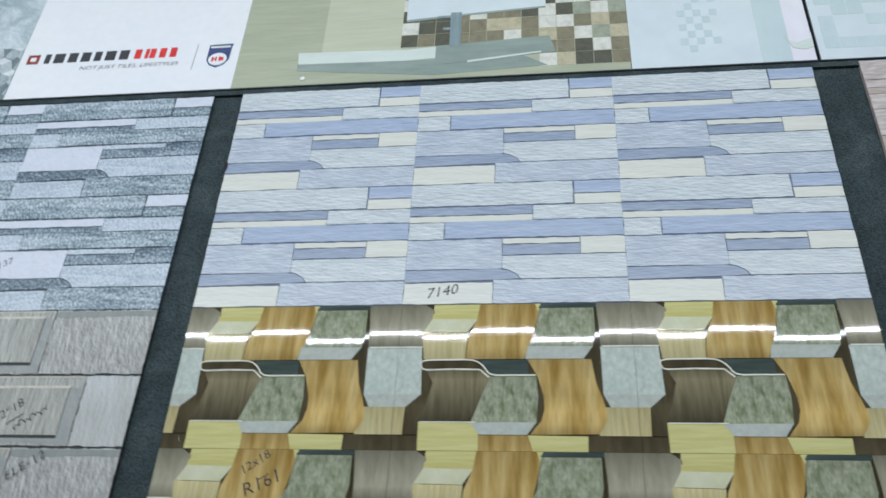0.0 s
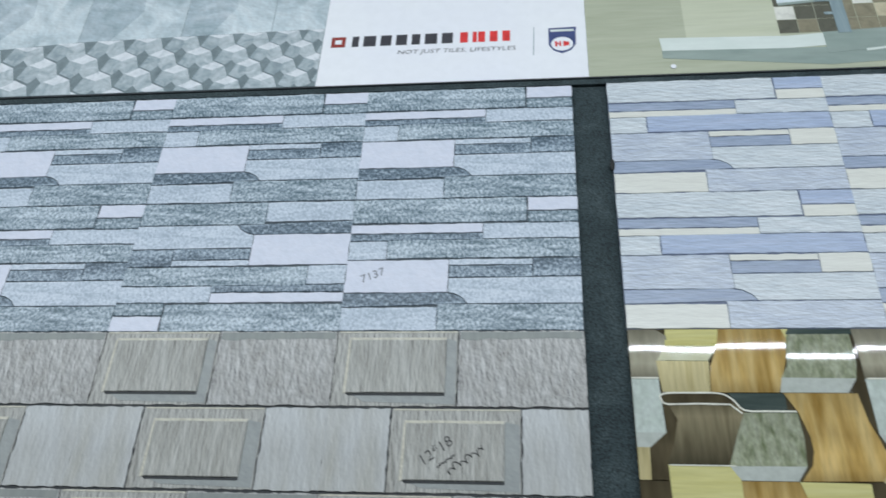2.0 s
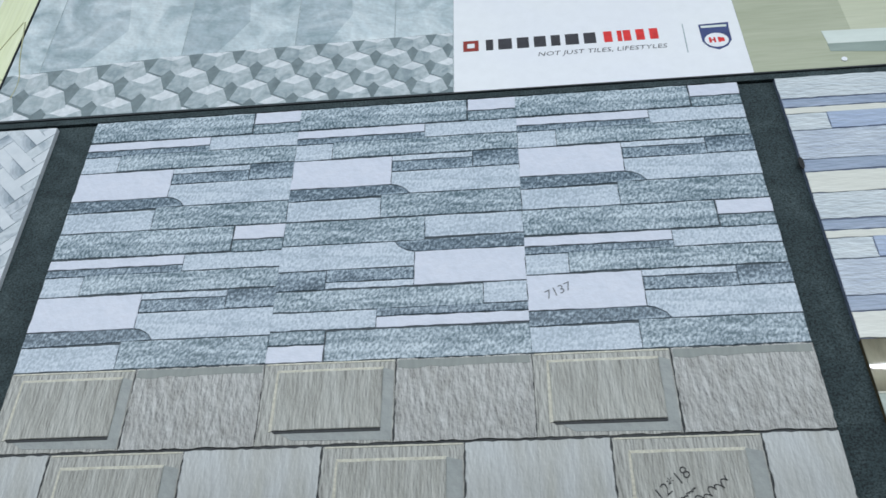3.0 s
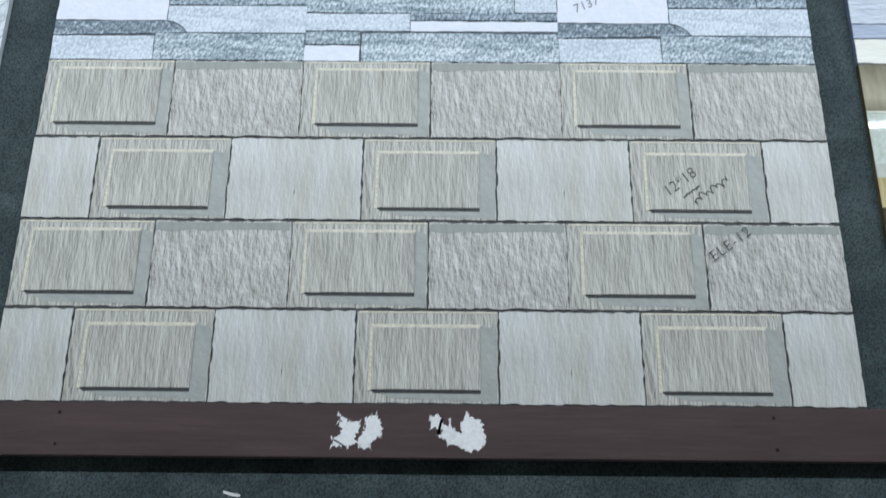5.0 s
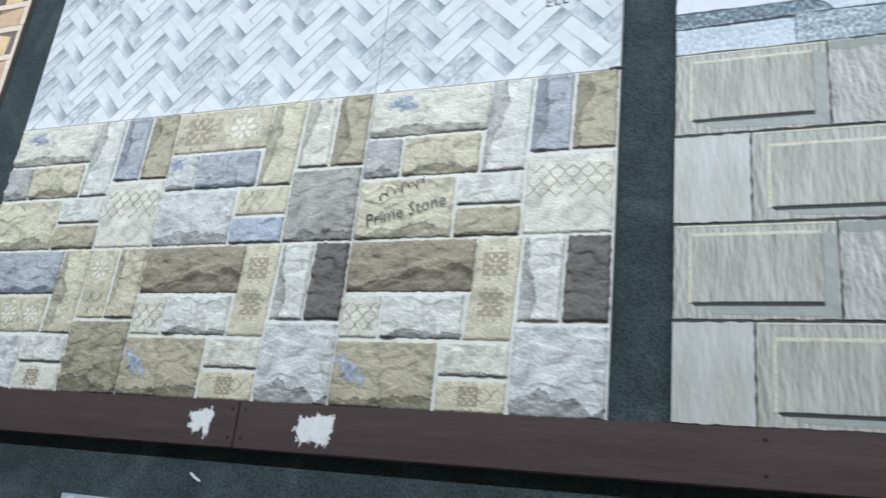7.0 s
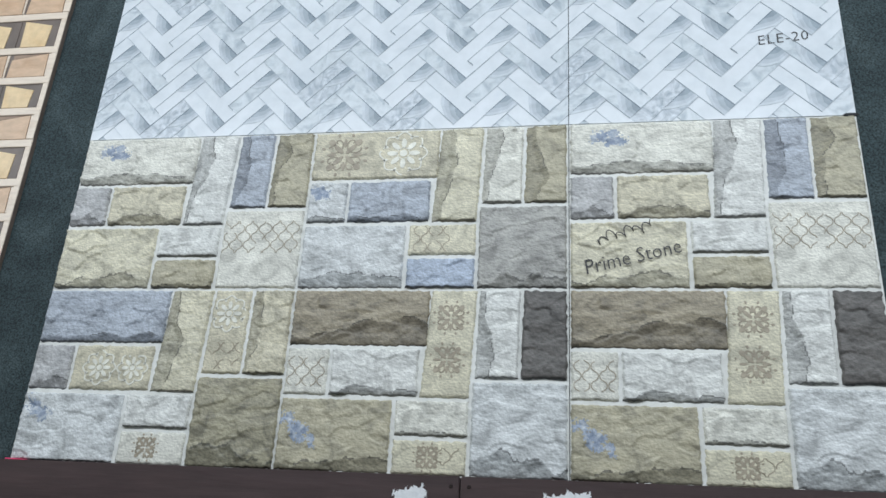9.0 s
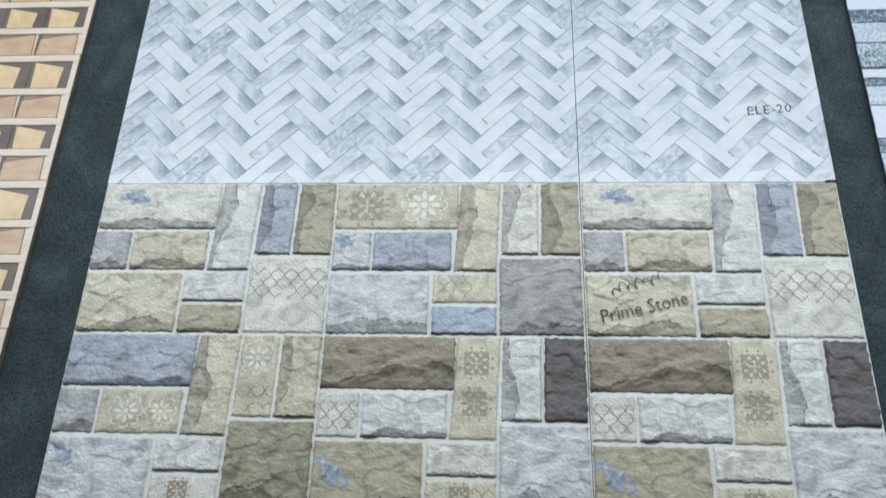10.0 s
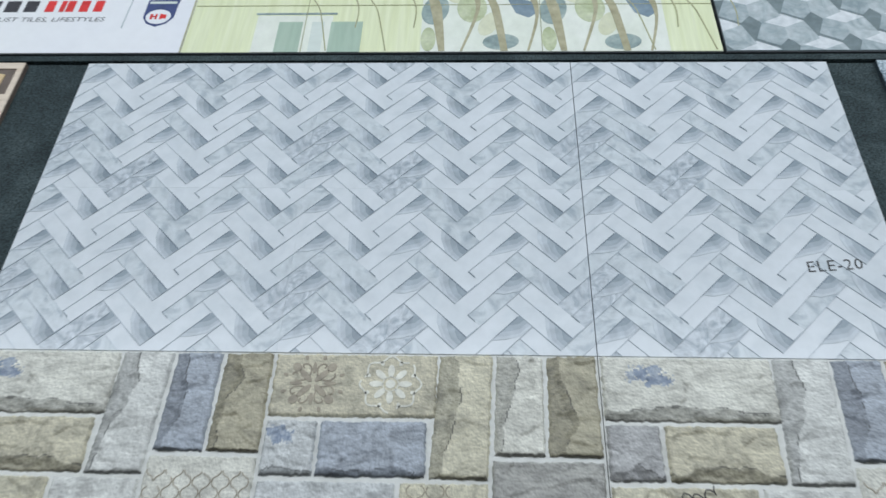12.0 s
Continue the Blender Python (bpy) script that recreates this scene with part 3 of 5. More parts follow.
def blocks():
    """Chiselled blocks: a framed one beside a rough one, and half a brick shifted below."""
    rnd = random.Random(3)
    out = []
    face, roughm, smoothm, framem, side, edge, shade = (M["bk_" + k] for k in ("face", "rough", "smooth", "frame", "side", "edge", "shade"))

    def framed(u, v, tone):
        r, t, e = (0.203, 0.019, 0.1215) if v == 0 else (0.196, 0.027, 0.1255)
        # flat layers paint the lit edges, shaded side and shadow under the raised face
        lay = [(rough_edges(rect(u + 0.001, v + 0.001, u + 0.2232, v + 0.1460), 0.010, 0.0011, rnd), 0, 0.0014, 0.0006, 0),
               ([(u + r, v + t - 0.004), (u + 0.2215, v + t + 0.002), (u + 0.2215, v + 0.1425), (u + 0.060, v + 0.1385), (u + 0.040, v + e + 0.005), (u + r, v + e + 0.005)], 0.0014, 0.0018, 0, 1),
               (rect(u + 0.004, v + 0.001, u + 0.222, v + 0.0040), 0.0014, 0.0020, 0.0002, 2),
               ([(u + 0.023, v + t - 0.002), (u + 0.028, v + t), (u + 0.028, v + e), (u + 0.021, v + e + 0.002)], 0.0014, 0.0024, 0, 2),
               ([(u + 0.023, v + t - 0.005), (u + r + 0.001, v + t - 0.005), (u + r - 0.001, v + t), (u + 0.027, v + t)], 0.0014, 0.0026, 0, 2),
               ([(u + 0.024, v + e - 0.001), (u + r, v + e - 0.001), (u + r, v + e + 0.0054), (u + 0.031, v + e + 0.0050)], 0.0014, 0.0021, 0, 3)]
        out.append(("framed_block", mesh_of("framed_block", lay, [framem, side, edge, M["bk_line"]])))
        poly = rough_edges(rect(u + 0.027, v + t, u + r, v + e), 0.02, 0.0006, rnd)
        out.append(("raised_face", mesh_of("raised_face", [(poly, 0.0014, 0.0042, 0.0012, 0)], [tone])))

    def plain(u0, v0, u1, v1, m, shaded):
        lay = [(rough_edges(rect(u0 + (0.001 if u0 else 0.0002), v0 + 0.001, u1 - (0.002 if u1 < 0.45 else 0.0002), v1 - 0.0042), 0.008, 0.0015, rnd), 0, 0.0022, 0.0009, 0)]
        lay[0] = ([(0.0001 if u < 0.0014 else 0.4499 if u > 0.4486 else u, v) for u, v in lay[0][0]], 0, 0.0022, 0.0, 0) if u0 == 0 or u1 == 0.45 else lay[0]
        # darker strip along the top: shade painted onto the block
        if shaded:
            low = [(u1 - 0.003 - (u1 - u0 - 0.006) * k / 8, v0 + 0.017 + rnd.uniform(-0.003, 0.003)) for k in range(9)]
            lay.append(([(u0 + 0.003, v0 + 0.003), (u1 - 0.003, v0 + 0.003)] + low, 0.002, 0.0025, 0, 1))
        out.append(("plain_block", mesh_of("plain_block", lay, [m, shade])))

    framed(0, 0, face)
    plain(0.225, 0, 0.45, 0.15, roughm, True)
    plain(0, 0.15, 0.1125, 0.30, smoothm, False)
    framed(0.1125, 0.15, face)
    plain(0.3375, 0.15, 0.45, 0.30, smoothm, False)
    return M["bk_line"], out


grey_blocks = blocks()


def wave():
    """Glossy print of bent wood and stone strips."""
    shapes = [
        ("taupe", [(-0.066, 0), (0.048, 0), (0.067, 0.013), (0.068, 0.035), (0.058, 0.07), (0.047, 0.093), (-0.062, 0.093), (-0.062, 0.059)]),
        ("yellow", [(0.066, 0), (0.158, 0), (0.152, 0.033), (0.063, 0.032)]),
        ("pale", [(0.063, 0.032), (0.153, 0.033), (0.134, 0.061), (0.047, 0.06)]),
        ("wood", [(0.045, 0.061), (0.135, 0.062), (0.131, 0.119), (0.051, 0.119)]),
        ("orange", [(0.158, 0), (0.266, 0), (0.272, 0.019), (0.264, 0.062), (0.253, 0.095), (0.134, 0.095), (0.137, 0.07), (0.152, 0.034)]),
        ("orange", [(0.134, 0.095), (0.253, 0.095), (0.244, 0.119), (0.132, 0.119)]),
        ("yellow", [(0.266, 0), (0.278, 0), (0.272, 0.019)]),
        ("teal", [(0.278, 0), (0.384, 0), (0.384, 0.01), (0.272, 0.01)]),
        ("green", [(0.272, 0.01), (0.379, 0.01), (0.38, 0.063), (0.374, 0.093), (0.252, 0.092), (0.266, 0.068)]),
        ("gbev", [(0.252, 0.092), (0.374, 0.093), (0.356, 0.119), (0.246, 0.119)]),
        ("ice", [(-0.062, 0.094), (0.046, 0.094), (0.05, 0.191), (-0.061, 0.191)]),
        ("gbev", [(-0.061, 0.191), (0.05, 0.191), (0.022, 0.216), (-0.049, 0.216)]),
        ("dark", [(0.047, 0.094), (0.056, 0.12), (0.071, 0.14), (0.071, 0.168), (0.061, 0.208), (0.047, 0.244), (0.047, 0.27), (0.021, 0.27), (0.022, 0.216), (0.05, 0.191)]),
        ("coil", [(0.056, 0.139), (0.166, 0.139), (0.181, 0.154), (0.165, 0.191), (0.143, 0.243), (0.047, 0.244), (0.061, 0.208), (0.071, 0.168)]),
        ("dark", [(0.05, 0.1205), (0.147, 0.1205), (0.164, 0.131), (0.18, 0.149), (0.165, 0.139), (0.054, 0.138)]),
        ("teal", [(0.159, 0.1205), (0.252, 0.1205), (0.252, 0.15), (0.183, 0.15)]),
        ("green", [(0.181, 0.155), (0.267, 0.155), (0.27, 0.196), (0.266, 0.245), (0.145, 0.246), (0.166, 0.19)]),
        ("gbev", [(0.145, 0.246), (0.266, 0.245), (0.249, 0.269), (0.161, 0.269)]),
        ("orange", [(0.25, 0.12), (0.37, 0.12), (0.377, 0.168), (0.386, 0.195), (0.28, 0.195), (0.269, 0.154)]),
        ("orange", [(0.28, 0.195), (0.386, 0.195), (0.394, 0.225), (0.394, 0.24), (0.378, 0.267), (0.254, 0.269), (0.275, 0.243), (0.281, 0.22)]),
        ("wood", [(0.389, 0.216), (0.471, 0.216), (0.469, 0.27), (0.378, 0.27)]),
        ("dark", [(0.36, 0.119), (0.374, 0.1), (0.388, 0.10), (0.388, 0.19), (0.377, 0.168), (0.37, 0.12)]),
        ("yellow", [(0.048, 0.245), (0.158, 0.245), (0.16, 0.27), (0.16, 0.30), (0.049, 0.30)]),
        ("orange", [(0.16, 0.27), (0.249, 0.27), (0.259, 0.30), (0.16, 0.30)]),
        ("yellow", [(0.25, 0.27), (0.358, 0.271), (0.357, 0.30), (0.259, 0.30)]),
        ("dark", [(0.359, 0.271), (0.459, 0.271), (0.483, 0.278), (0.493, 0.30), (0.359, 0.30)]),
    ]
    out = []
    tilts = (0.003, -0.005, 0.001, -0.002, 0.005, -0.001, 0.002)
    for k, (key, poly) in enumerate(shapes):
        for shift in (-0.45, 0, 0.45):
            # the rightmost and leftmost shapes run on into the next tile
            part_ = convex_cut([(u + shift, v) for u, v in poly])
            if part_:
                me = mesh_of("wave_strip", [(part_, 0, 0.0016 + 0.00005 * (k % 5), 0, 0)], [M["gd_" + key]])
                # each strip is embossed at a slight slant
                mid, slant = sum(v for u, v in poly) / len(poly), tilts[k % 7]
                for vert in me.vertices:
                    if vert.co.y < -0.001:
                        vert.co.y += slant * (-vert.co.z - mid)
                out.append(("wave_strip", me))
    rim = smooth([(0.050, 0.139), (0.046, 0.128), (0.056, 0.1215), (0.10, 0.1205), (0.146, 0.1215), (0.166, 0.133), (0.182, 0.151), (0.22, 0.1525), (0.266, 0.1525)], 3)
    rim_b = [(0.050, 0.139), (0.058, 0.1415), (0.11, 0.1400), (0.16, 0.1410), (0.178, 0.157)]
    lay = [(band(rim, 0.003), 0.0009, 0.0024, 0, 0), (band(rim_b, 0.003), 0.0009, 0.0024, 0, 0), (band([(0, 0.0935), (0.047, 0.0935)], 0.003), 0.0009, 0.0024, 0, 0),
           (band([(0.391, 0.0935), (0.45, 0.0935)], 0.003), 0.0009, 0.0024, 0, 0), (band([(0.05, 0.2455), (0.155, 0.2455)], 0.002), 0.0009, 0.0024, 0, 0)]
    for piece in lay:
        out.append(("pale_rim", mesh_of("pale_rim", [piece], [M["gd_rim"]])))
    return M["gd_dark"], out


def convex_cut(poly):
    return clip(poly, 0.0003, 0.0003, TW - 0.0003, TH - 0.0003)


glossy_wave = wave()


def weave():
    """Marble strips laid in pairs at right angles: a herringbone turned by 45 degrees, each pair shaded as if dipping
    under the next.
    """
    rnd = random.Random(11)
    w, r2 = 0.05303, math.sqrt(0.5)
    q = w / 2
    out, dark = [], []
    choices = ["hb_white"] * 9 + ["hb_soft"] * 6 + ["hb_vein"] * 2
    picks = {}

    def place(shape):
        # turn by 45 degrees: a runs down to the right, b runs down to the left
        uv = [((x - y) * r2 + 0.0625, (x + y) * r2 + 0.0305) for x, y in shape]
        return clip(uv, 0.00008, 0.00008, TW - 0.00008, TH - 0.00008)

    # nested grey wedges: a soft shadow painted on the flat strip
    def shade_wedge(wedge, tip, sizes):
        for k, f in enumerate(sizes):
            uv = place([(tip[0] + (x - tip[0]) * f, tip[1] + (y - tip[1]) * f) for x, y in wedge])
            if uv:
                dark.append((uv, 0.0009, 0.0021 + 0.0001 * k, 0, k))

    def cell(a, b, along_a, key):
        """A pair of strips on the square grid; along_a: which way it runs."""
        if key not in picks:
            first = rnd.choice(choices)
            picks[key] = (first, first if first == "hb_vein" else rnd.choice(choices[:15]))
        lean = rnd.uniform(0.85, 1.1)
        for half in (0, 1):
            if along_a:
                p = [(a, b + half * q), (a + 2 * w, b + half * q), (a + 2 * w, b + half * q + q), (a, b + half * q + q)]
            else:
                p = [(a + half * q, b), (a + half * q + q, b), (a + half * q + q, b + 2 * w), (a + half * q, b + 2 * w)]
            uv = place(p)
            if uv:
                out.append(("marble_strip", mesh_of("marble_strip", [(uv, 0, 0.0016, 0, 0)], [M[picks[key][half]]])))
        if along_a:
            # grey shade on the lower strip of the pair, as if its lower end dipped
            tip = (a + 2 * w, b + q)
            shade_wedge([tip, (a + 2 * w, b + 2 * q), (a + 1.55 * w, b + 1.97 * q), (a + 1.2 * w * lean, b + 1.5 * q), (a + 0.95 * w * lean, b + q)], tip, (1.0, 0.86, 0.66, 0.4))
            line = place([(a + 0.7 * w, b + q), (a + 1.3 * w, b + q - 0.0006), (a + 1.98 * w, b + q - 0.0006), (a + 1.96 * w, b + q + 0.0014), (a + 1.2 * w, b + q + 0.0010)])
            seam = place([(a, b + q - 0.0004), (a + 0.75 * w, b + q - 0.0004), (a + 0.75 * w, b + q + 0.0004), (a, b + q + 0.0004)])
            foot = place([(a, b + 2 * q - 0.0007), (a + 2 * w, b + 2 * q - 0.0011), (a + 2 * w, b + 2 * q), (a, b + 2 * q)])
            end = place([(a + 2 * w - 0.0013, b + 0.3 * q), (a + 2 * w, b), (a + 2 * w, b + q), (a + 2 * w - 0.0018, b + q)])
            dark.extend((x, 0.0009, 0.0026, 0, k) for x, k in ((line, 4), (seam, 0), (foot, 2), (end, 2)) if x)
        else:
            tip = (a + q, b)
            shade_wedge([tip, (a + 1.95 * q, b), (a + 1.9 * q, b + 0.45 * w), (a + 1.5 * q, b + 0.8 * w), (a + q, b + 1.15 * w * lean)], tip, (1.0, 0.86, 0.66, 0.4))
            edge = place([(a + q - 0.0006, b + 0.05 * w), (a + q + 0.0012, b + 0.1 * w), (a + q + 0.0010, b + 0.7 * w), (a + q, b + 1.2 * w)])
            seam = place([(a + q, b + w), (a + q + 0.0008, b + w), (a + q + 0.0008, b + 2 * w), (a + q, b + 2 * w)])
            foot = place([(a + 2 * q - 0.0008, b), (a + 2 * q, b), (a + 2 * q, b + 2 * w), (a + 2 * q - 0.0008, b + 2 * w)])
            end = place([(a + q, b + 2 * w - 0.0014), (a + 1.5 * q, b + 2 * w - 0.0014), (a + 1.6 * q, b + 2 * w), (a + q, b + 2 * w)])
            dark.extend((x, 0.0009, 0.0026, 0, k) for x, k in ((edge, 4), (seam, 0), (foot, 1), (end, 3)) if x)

    for i in range(-14, 15):
        for j in range(-6, 7):
            # lattice steps: (w, w) along the grid, and (2w, -2w); each holds one pair of either kind
            a, b = i * w + 2 * j * w, i * w - 2 * j * w
            cell(a, b, True, (i % 4, j % 3, 0))
            cell(a, b + w, False, (i % 4, j % 3, 1))
    out.append(("shade_print", mesh_of("shade_print", dark, [M["hb_shade_" + k] for k in "abcde"])))
    return M["hb_base"], out


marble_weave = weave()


def rocky(poly, m, d, seed, upright=False, calm=False, stain=None):
    """A split stone: a fine grid over its outline with broken ridges, ragged edges and, where d is given, a split lower side."""
    rnd = random.Random(seed)
    (x0, y0), (x1, y1), (x2, y2), (x3, y3) = poly
    w, h = max(x1 - x0, x2 - x3), y2 - y1
    nu, nv = max(6, int(w / 0.0021)), max(6, int(h / 0.0021))
    off = Vector((seed * 1.7, seed * 0.9, seed * 2.3))
    hump, deep, lean = rnd.uniform(0.2, 0.8), rnd.uniform(0.10, 0.24), rnd.uniform(-0.3, 0.3)
    if upright:
        deep = rnd.uniform(0.30, 0.50)
    if d == M["st_brown_split"] and w > 0.2:
        deep = 0.42
    rough_amt = 0.1 if calm else 1.0
    verts, faces, idx = [], [], []
    for j in range(nv + 1):
        for i in range(nu + 1):
            s, t = i / nu, j / nv
            u = (x0 * (1 - s) + x1 * s) * (1 - t) + (x3 * (1 - s) + x2 * s) * t
            v = (y0 * (1 - s) + y1 * s) * (1 - t) + (y3 * (1 - s) + y2 * s) * t
            p = Vector((u, v, 0))
            # ragged outline
            e = min(s * w, (1 - s) * w, t * h, (1 - t) * h)
            if e < 0.003:
                u += 0.0022 * noise.noise(p * 160 + off)
                v += 0.0022 * noise.noise(p * 160 - off)
            a, b = (t, s) if upright else (s, t)
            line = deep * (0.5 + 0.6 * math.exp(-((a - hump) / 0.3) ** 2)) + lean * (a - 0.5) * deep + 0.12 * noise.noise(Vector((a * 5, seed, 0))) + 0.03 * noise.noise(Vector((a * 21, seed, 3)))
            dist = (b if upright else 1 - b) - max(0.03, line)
            # flat facets that meet in crisp edges, and a fine grain
            q = Vector((u * 20, v * 36, 0)) + off
            q += 0.30 * Vector((noise.noise(q * 1.7), noise.noise(q * 1.7 + Vector((9, 4, 2))), 0))
            c = noise.voronoi(q)[1][0]
            facet = (q.x - c.x) * noise.noise(c * 3.7) * 0.0044 + (q.y - c.y) * noise.noise(c * 5.3 + Vector((3, 7, 1))) * 0.0066 + noise.noise(c * 2.9) * 0.0016
            ridge = 0.0022 + facet + abs(noise.noise(Vector((u * 60, v * 85, 0)) - off)) * 0.0008 + noise.noise(p * 150 + off) * 0.0004 + noise.noise(p * 235 - off) * 0.0005
            z = 0.0016 + max(0.0, ridge) * rough_amt + 0.0024 * min(1.0, e / 0.0028)
            if d is not None and dist < 0:
                z = max(0.0008, z - 0.0046 * min(1.0, -dist / 0.16)) + 0.0022 * abs(noise.noise(p * 90 + off)) * min(1.0, e / 0.005)
            if e <= 1e-6:
                z = 0.0
            verts.append((u, -max(0.0, z), -v))
    for j in range(nv):
        for i in range(nu):
            o = j * (nu + 1) + i
            faces.append((o, o + 1, o + nu + 2, o + nu + 1))
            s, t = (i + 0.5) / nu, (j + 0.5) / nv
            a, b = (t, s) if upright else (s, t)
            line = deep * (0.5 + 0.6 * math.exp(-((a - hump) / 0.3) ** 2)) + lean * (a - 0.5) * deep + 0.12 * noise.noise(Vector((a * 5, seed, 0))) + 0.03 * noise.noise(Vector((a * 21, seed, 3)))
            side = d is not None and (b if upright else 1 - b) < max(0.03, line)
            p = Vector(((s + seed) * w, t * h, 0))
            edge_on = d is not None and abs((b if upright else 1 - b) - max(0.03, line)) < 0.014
            # bottom row: edge shadow put into the colour; elsewhere crack lines
            crack_or_shade = not calm and (j == nv - 1 or (edge_on and noise.noise(p * 40) > 0.0))
            k = 2 if crack_or_shade else 1 if side else 0
            if stain and k == 0:
                # a blue mineral stain with a mottled border
                su, sv, sa, sb, turn = stain
                q = Vector((x0 + s * w - su, y0 + t * h - sv))
                q.rotate(Matrix.Rotation(radians(-turn), 2))
                if (q.x / sa) ** 2 + (q.y / sb) ** 2 < 1 + 1.6 * noise.noise(p * 90 + off) + 1.2 * noise.noise(p * 300):
                    k = 3
            idx.append(k)
    me = bpy.data.meshes.new("split_stone")
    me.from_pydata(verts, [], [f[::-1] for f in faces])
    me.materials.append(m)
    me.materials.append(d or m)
    me.materials.append(bpy.data.materials[m.name + "_crack_shade"])
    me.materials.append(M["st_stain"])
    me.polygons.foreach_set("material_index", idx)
    me.polygons.foreach_set("use_smooth", [True] * len(faces))
    me.update()
    return me


def stones(seed, cols, ornaments=(), stains={}):
    """Ten split stones with pale joints. cols: (face, split edge) for each."""
    rnd = random.Random(seed)
    spots = [rect(0.003, 0.004, 0.227, 0.096), rect(0.003, 0.104, 0.069, 0.178), rect(0.077, 0.104, 0.216, 0.178),
             [(0.233, 0.004), (0.304, 0.004), (0.297, 0.179), (0.223, 0.179)], [(0.311, 0.004), (0.373, 0.004), (0.371, 0.147), (0.307, 0.147)],
             [(0.381, 0.004), (0.446, 0.004), (0.446, 0.147), (0.378, 0.147)], rect(0.003, 0.187, 0.178, 0.297), rect(0.187, 0.187, 0.297, 0.239),
             rect(0.187, 0.248, 0.297, 0.297), rect(0.305, 0.156, 0.446, 0.297)]
    out = []
    calm = [any(min(p[0] for p in poly) < o[1] < max(p[0] for p in poly) and min(p[1] for p in poly) < o[2] < max(p[1] for p in poly) for o in ornaments) for poly in spots]
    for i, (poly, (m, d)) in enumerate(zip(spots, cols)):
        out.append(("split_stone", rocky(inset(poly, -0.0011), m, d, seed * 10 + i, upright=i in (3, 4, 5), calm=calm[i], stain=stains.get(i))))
    for kind, cu, cv, r, key in ornaments:
        home = next((p for p in spots if min(x for x, y in p) < cu < max(x for x, y in p) and min(y for x, y in p) < cv < max(y for x, y in p)), spots[0])
        lim = (max(home[0][0], home[3][0]) + 0.002, home[0][1] + 0.002, min(home[1][0], home[2][0]) - 0.002, home[2][1] - 0.002)
        lay = []

        def stroke(points, width):
            # a printed line, left out where the wear has taken it
            for a, b in zip(points, points[1:]):
                if noise.noise(Vector((a[0] * 55, a[1] * 55, seed))) > -0.32:
                    quad = clip(band([a, b], width), *lim)
                    if quad:
                        lay.append((quad, 0.0030, 0.0049, 0, 0))

        def petal(dist, turn, long, wide):
            quad = clip(ellipse(cu + dist * math.cos(radians(turn)), cv + dist * math.sin(radians(turn)), long, wide, turn, 10), *lim)
            if quad:
                lay.append((quad, 0.0030, 0.0049, 0, 0))

        def around(radius, lobes, depth, turn=0.0, steps=48):
            return [(cu + radius * (1 + depth * math.cos(lobes * 6.2832 * k / steps)) * math.cos(6.2832 * k / steps + turn),
                     cv + radius * (1 + depth * math.cos(lobes * 6.2832 * k / steps)) * math.sin(6.2832 * k / steps + turn)) for k in range(steps + 1)]

        if kind == "rosette":
            for k in range(8):
                petal(0.50 * r, 45 * k, 0.24 * r, 0.12 * r)
                petal(0.84 * r, 45 * k + 22.5, 0.09 * r, 0.07 * r)
            petal(0, 0, 0.17 * r, 0.17 * r)
            stroke(around(0.98 * r, 8, 0.09), 0.0026)
            stroke(around(0.27 * r, 8, 0.0), 0.0014)
        elif kind == "cross":
            for k in range(4):
                petal(0.42 * r, 45 + 90 * k, 0.34 * r, 0.12 * r)
                petal(0.90 * r, 45 + 90 * k, 0.20 * r, 0.16 * r)
                petal(0.62 * r, 90 * k, 0.24 * r, 0.08 * r)
                petal(1.08 * r, 18 + 90 * k, 0.10 * r, 0.07 * r)
                petal(1.08 * r, 72 + 90 * k, 0.10 * r, 0.07 * r)
                for side in (-1, 1):
                    a0 = radians(45 + 90 * k)
                    curl = [(0.30, 0.10), (0.50, 0.34), (0.74, 0.36), (0.82, 0.20), (0.68, 0.16)]
                    stroke(smooth([(cu + r * (x * math.cos(a0) - side * y * math.sin(a0)), cv + r * (x * math.sin(a0) + side * y * math.cos(a0))) for x, y in curl], 3), 0.0024)
        else:
            # moorish lattice: upright wavy lines that swell apart and meet in turn
            step, period = 0.0125, 0.030
            for a in range(-8, 9):
                x0 = cu + a * step
                if abs(x0 - cu) > r * 1.15:
                    continue
                line = []
                for k in range(-16, 17):
                    c = math.cos(6.2832 * k / 16) * (-1) ** a
                    line.append((x0 + math.copysign(abs(c) ** 0.6, c) * step * 0.42, cv + k * period / 16))
                stroke([p for p in line if abs(p[1] - cv) < r * 0.75], 0.0013)
        if lay:
            out.append(("printed_ornament", mesh_of("printed_ornament", lay, [M["st_deco_" + key]])))
    return M["st_grout"], out


def cols_of(text):
    out = []
    for word in text.split():
        a, _, b = word.partition("/")
        out.append((M["st_" + a], M["st_" + a + "_split"] if b else None))
    return out


stone_p = stones(21, cols_of("cream/g lilac/g tan/t white/g blue/b taupe/g sand/t white taupe/t cream"), [("lattice", 0.375, 0.205, 0.065, "d")], {0: (0.065, 0.032, 0.026, 0.014, 10)})
stone_q = stones(22, cols_of("tan ice/b blue/b sand/g cream/t taupe/b ice/b sand sky grey/g"),
                 [("cross", 0.058, 0.049, 0.038, "d"), ("rosette", 0.165, 0.049, 0.040, "l"), ("lattice", 0.225, 0.212, 0.03, "d")], {1: (0.024, 0.126, 0.018, 0.012, 30)})
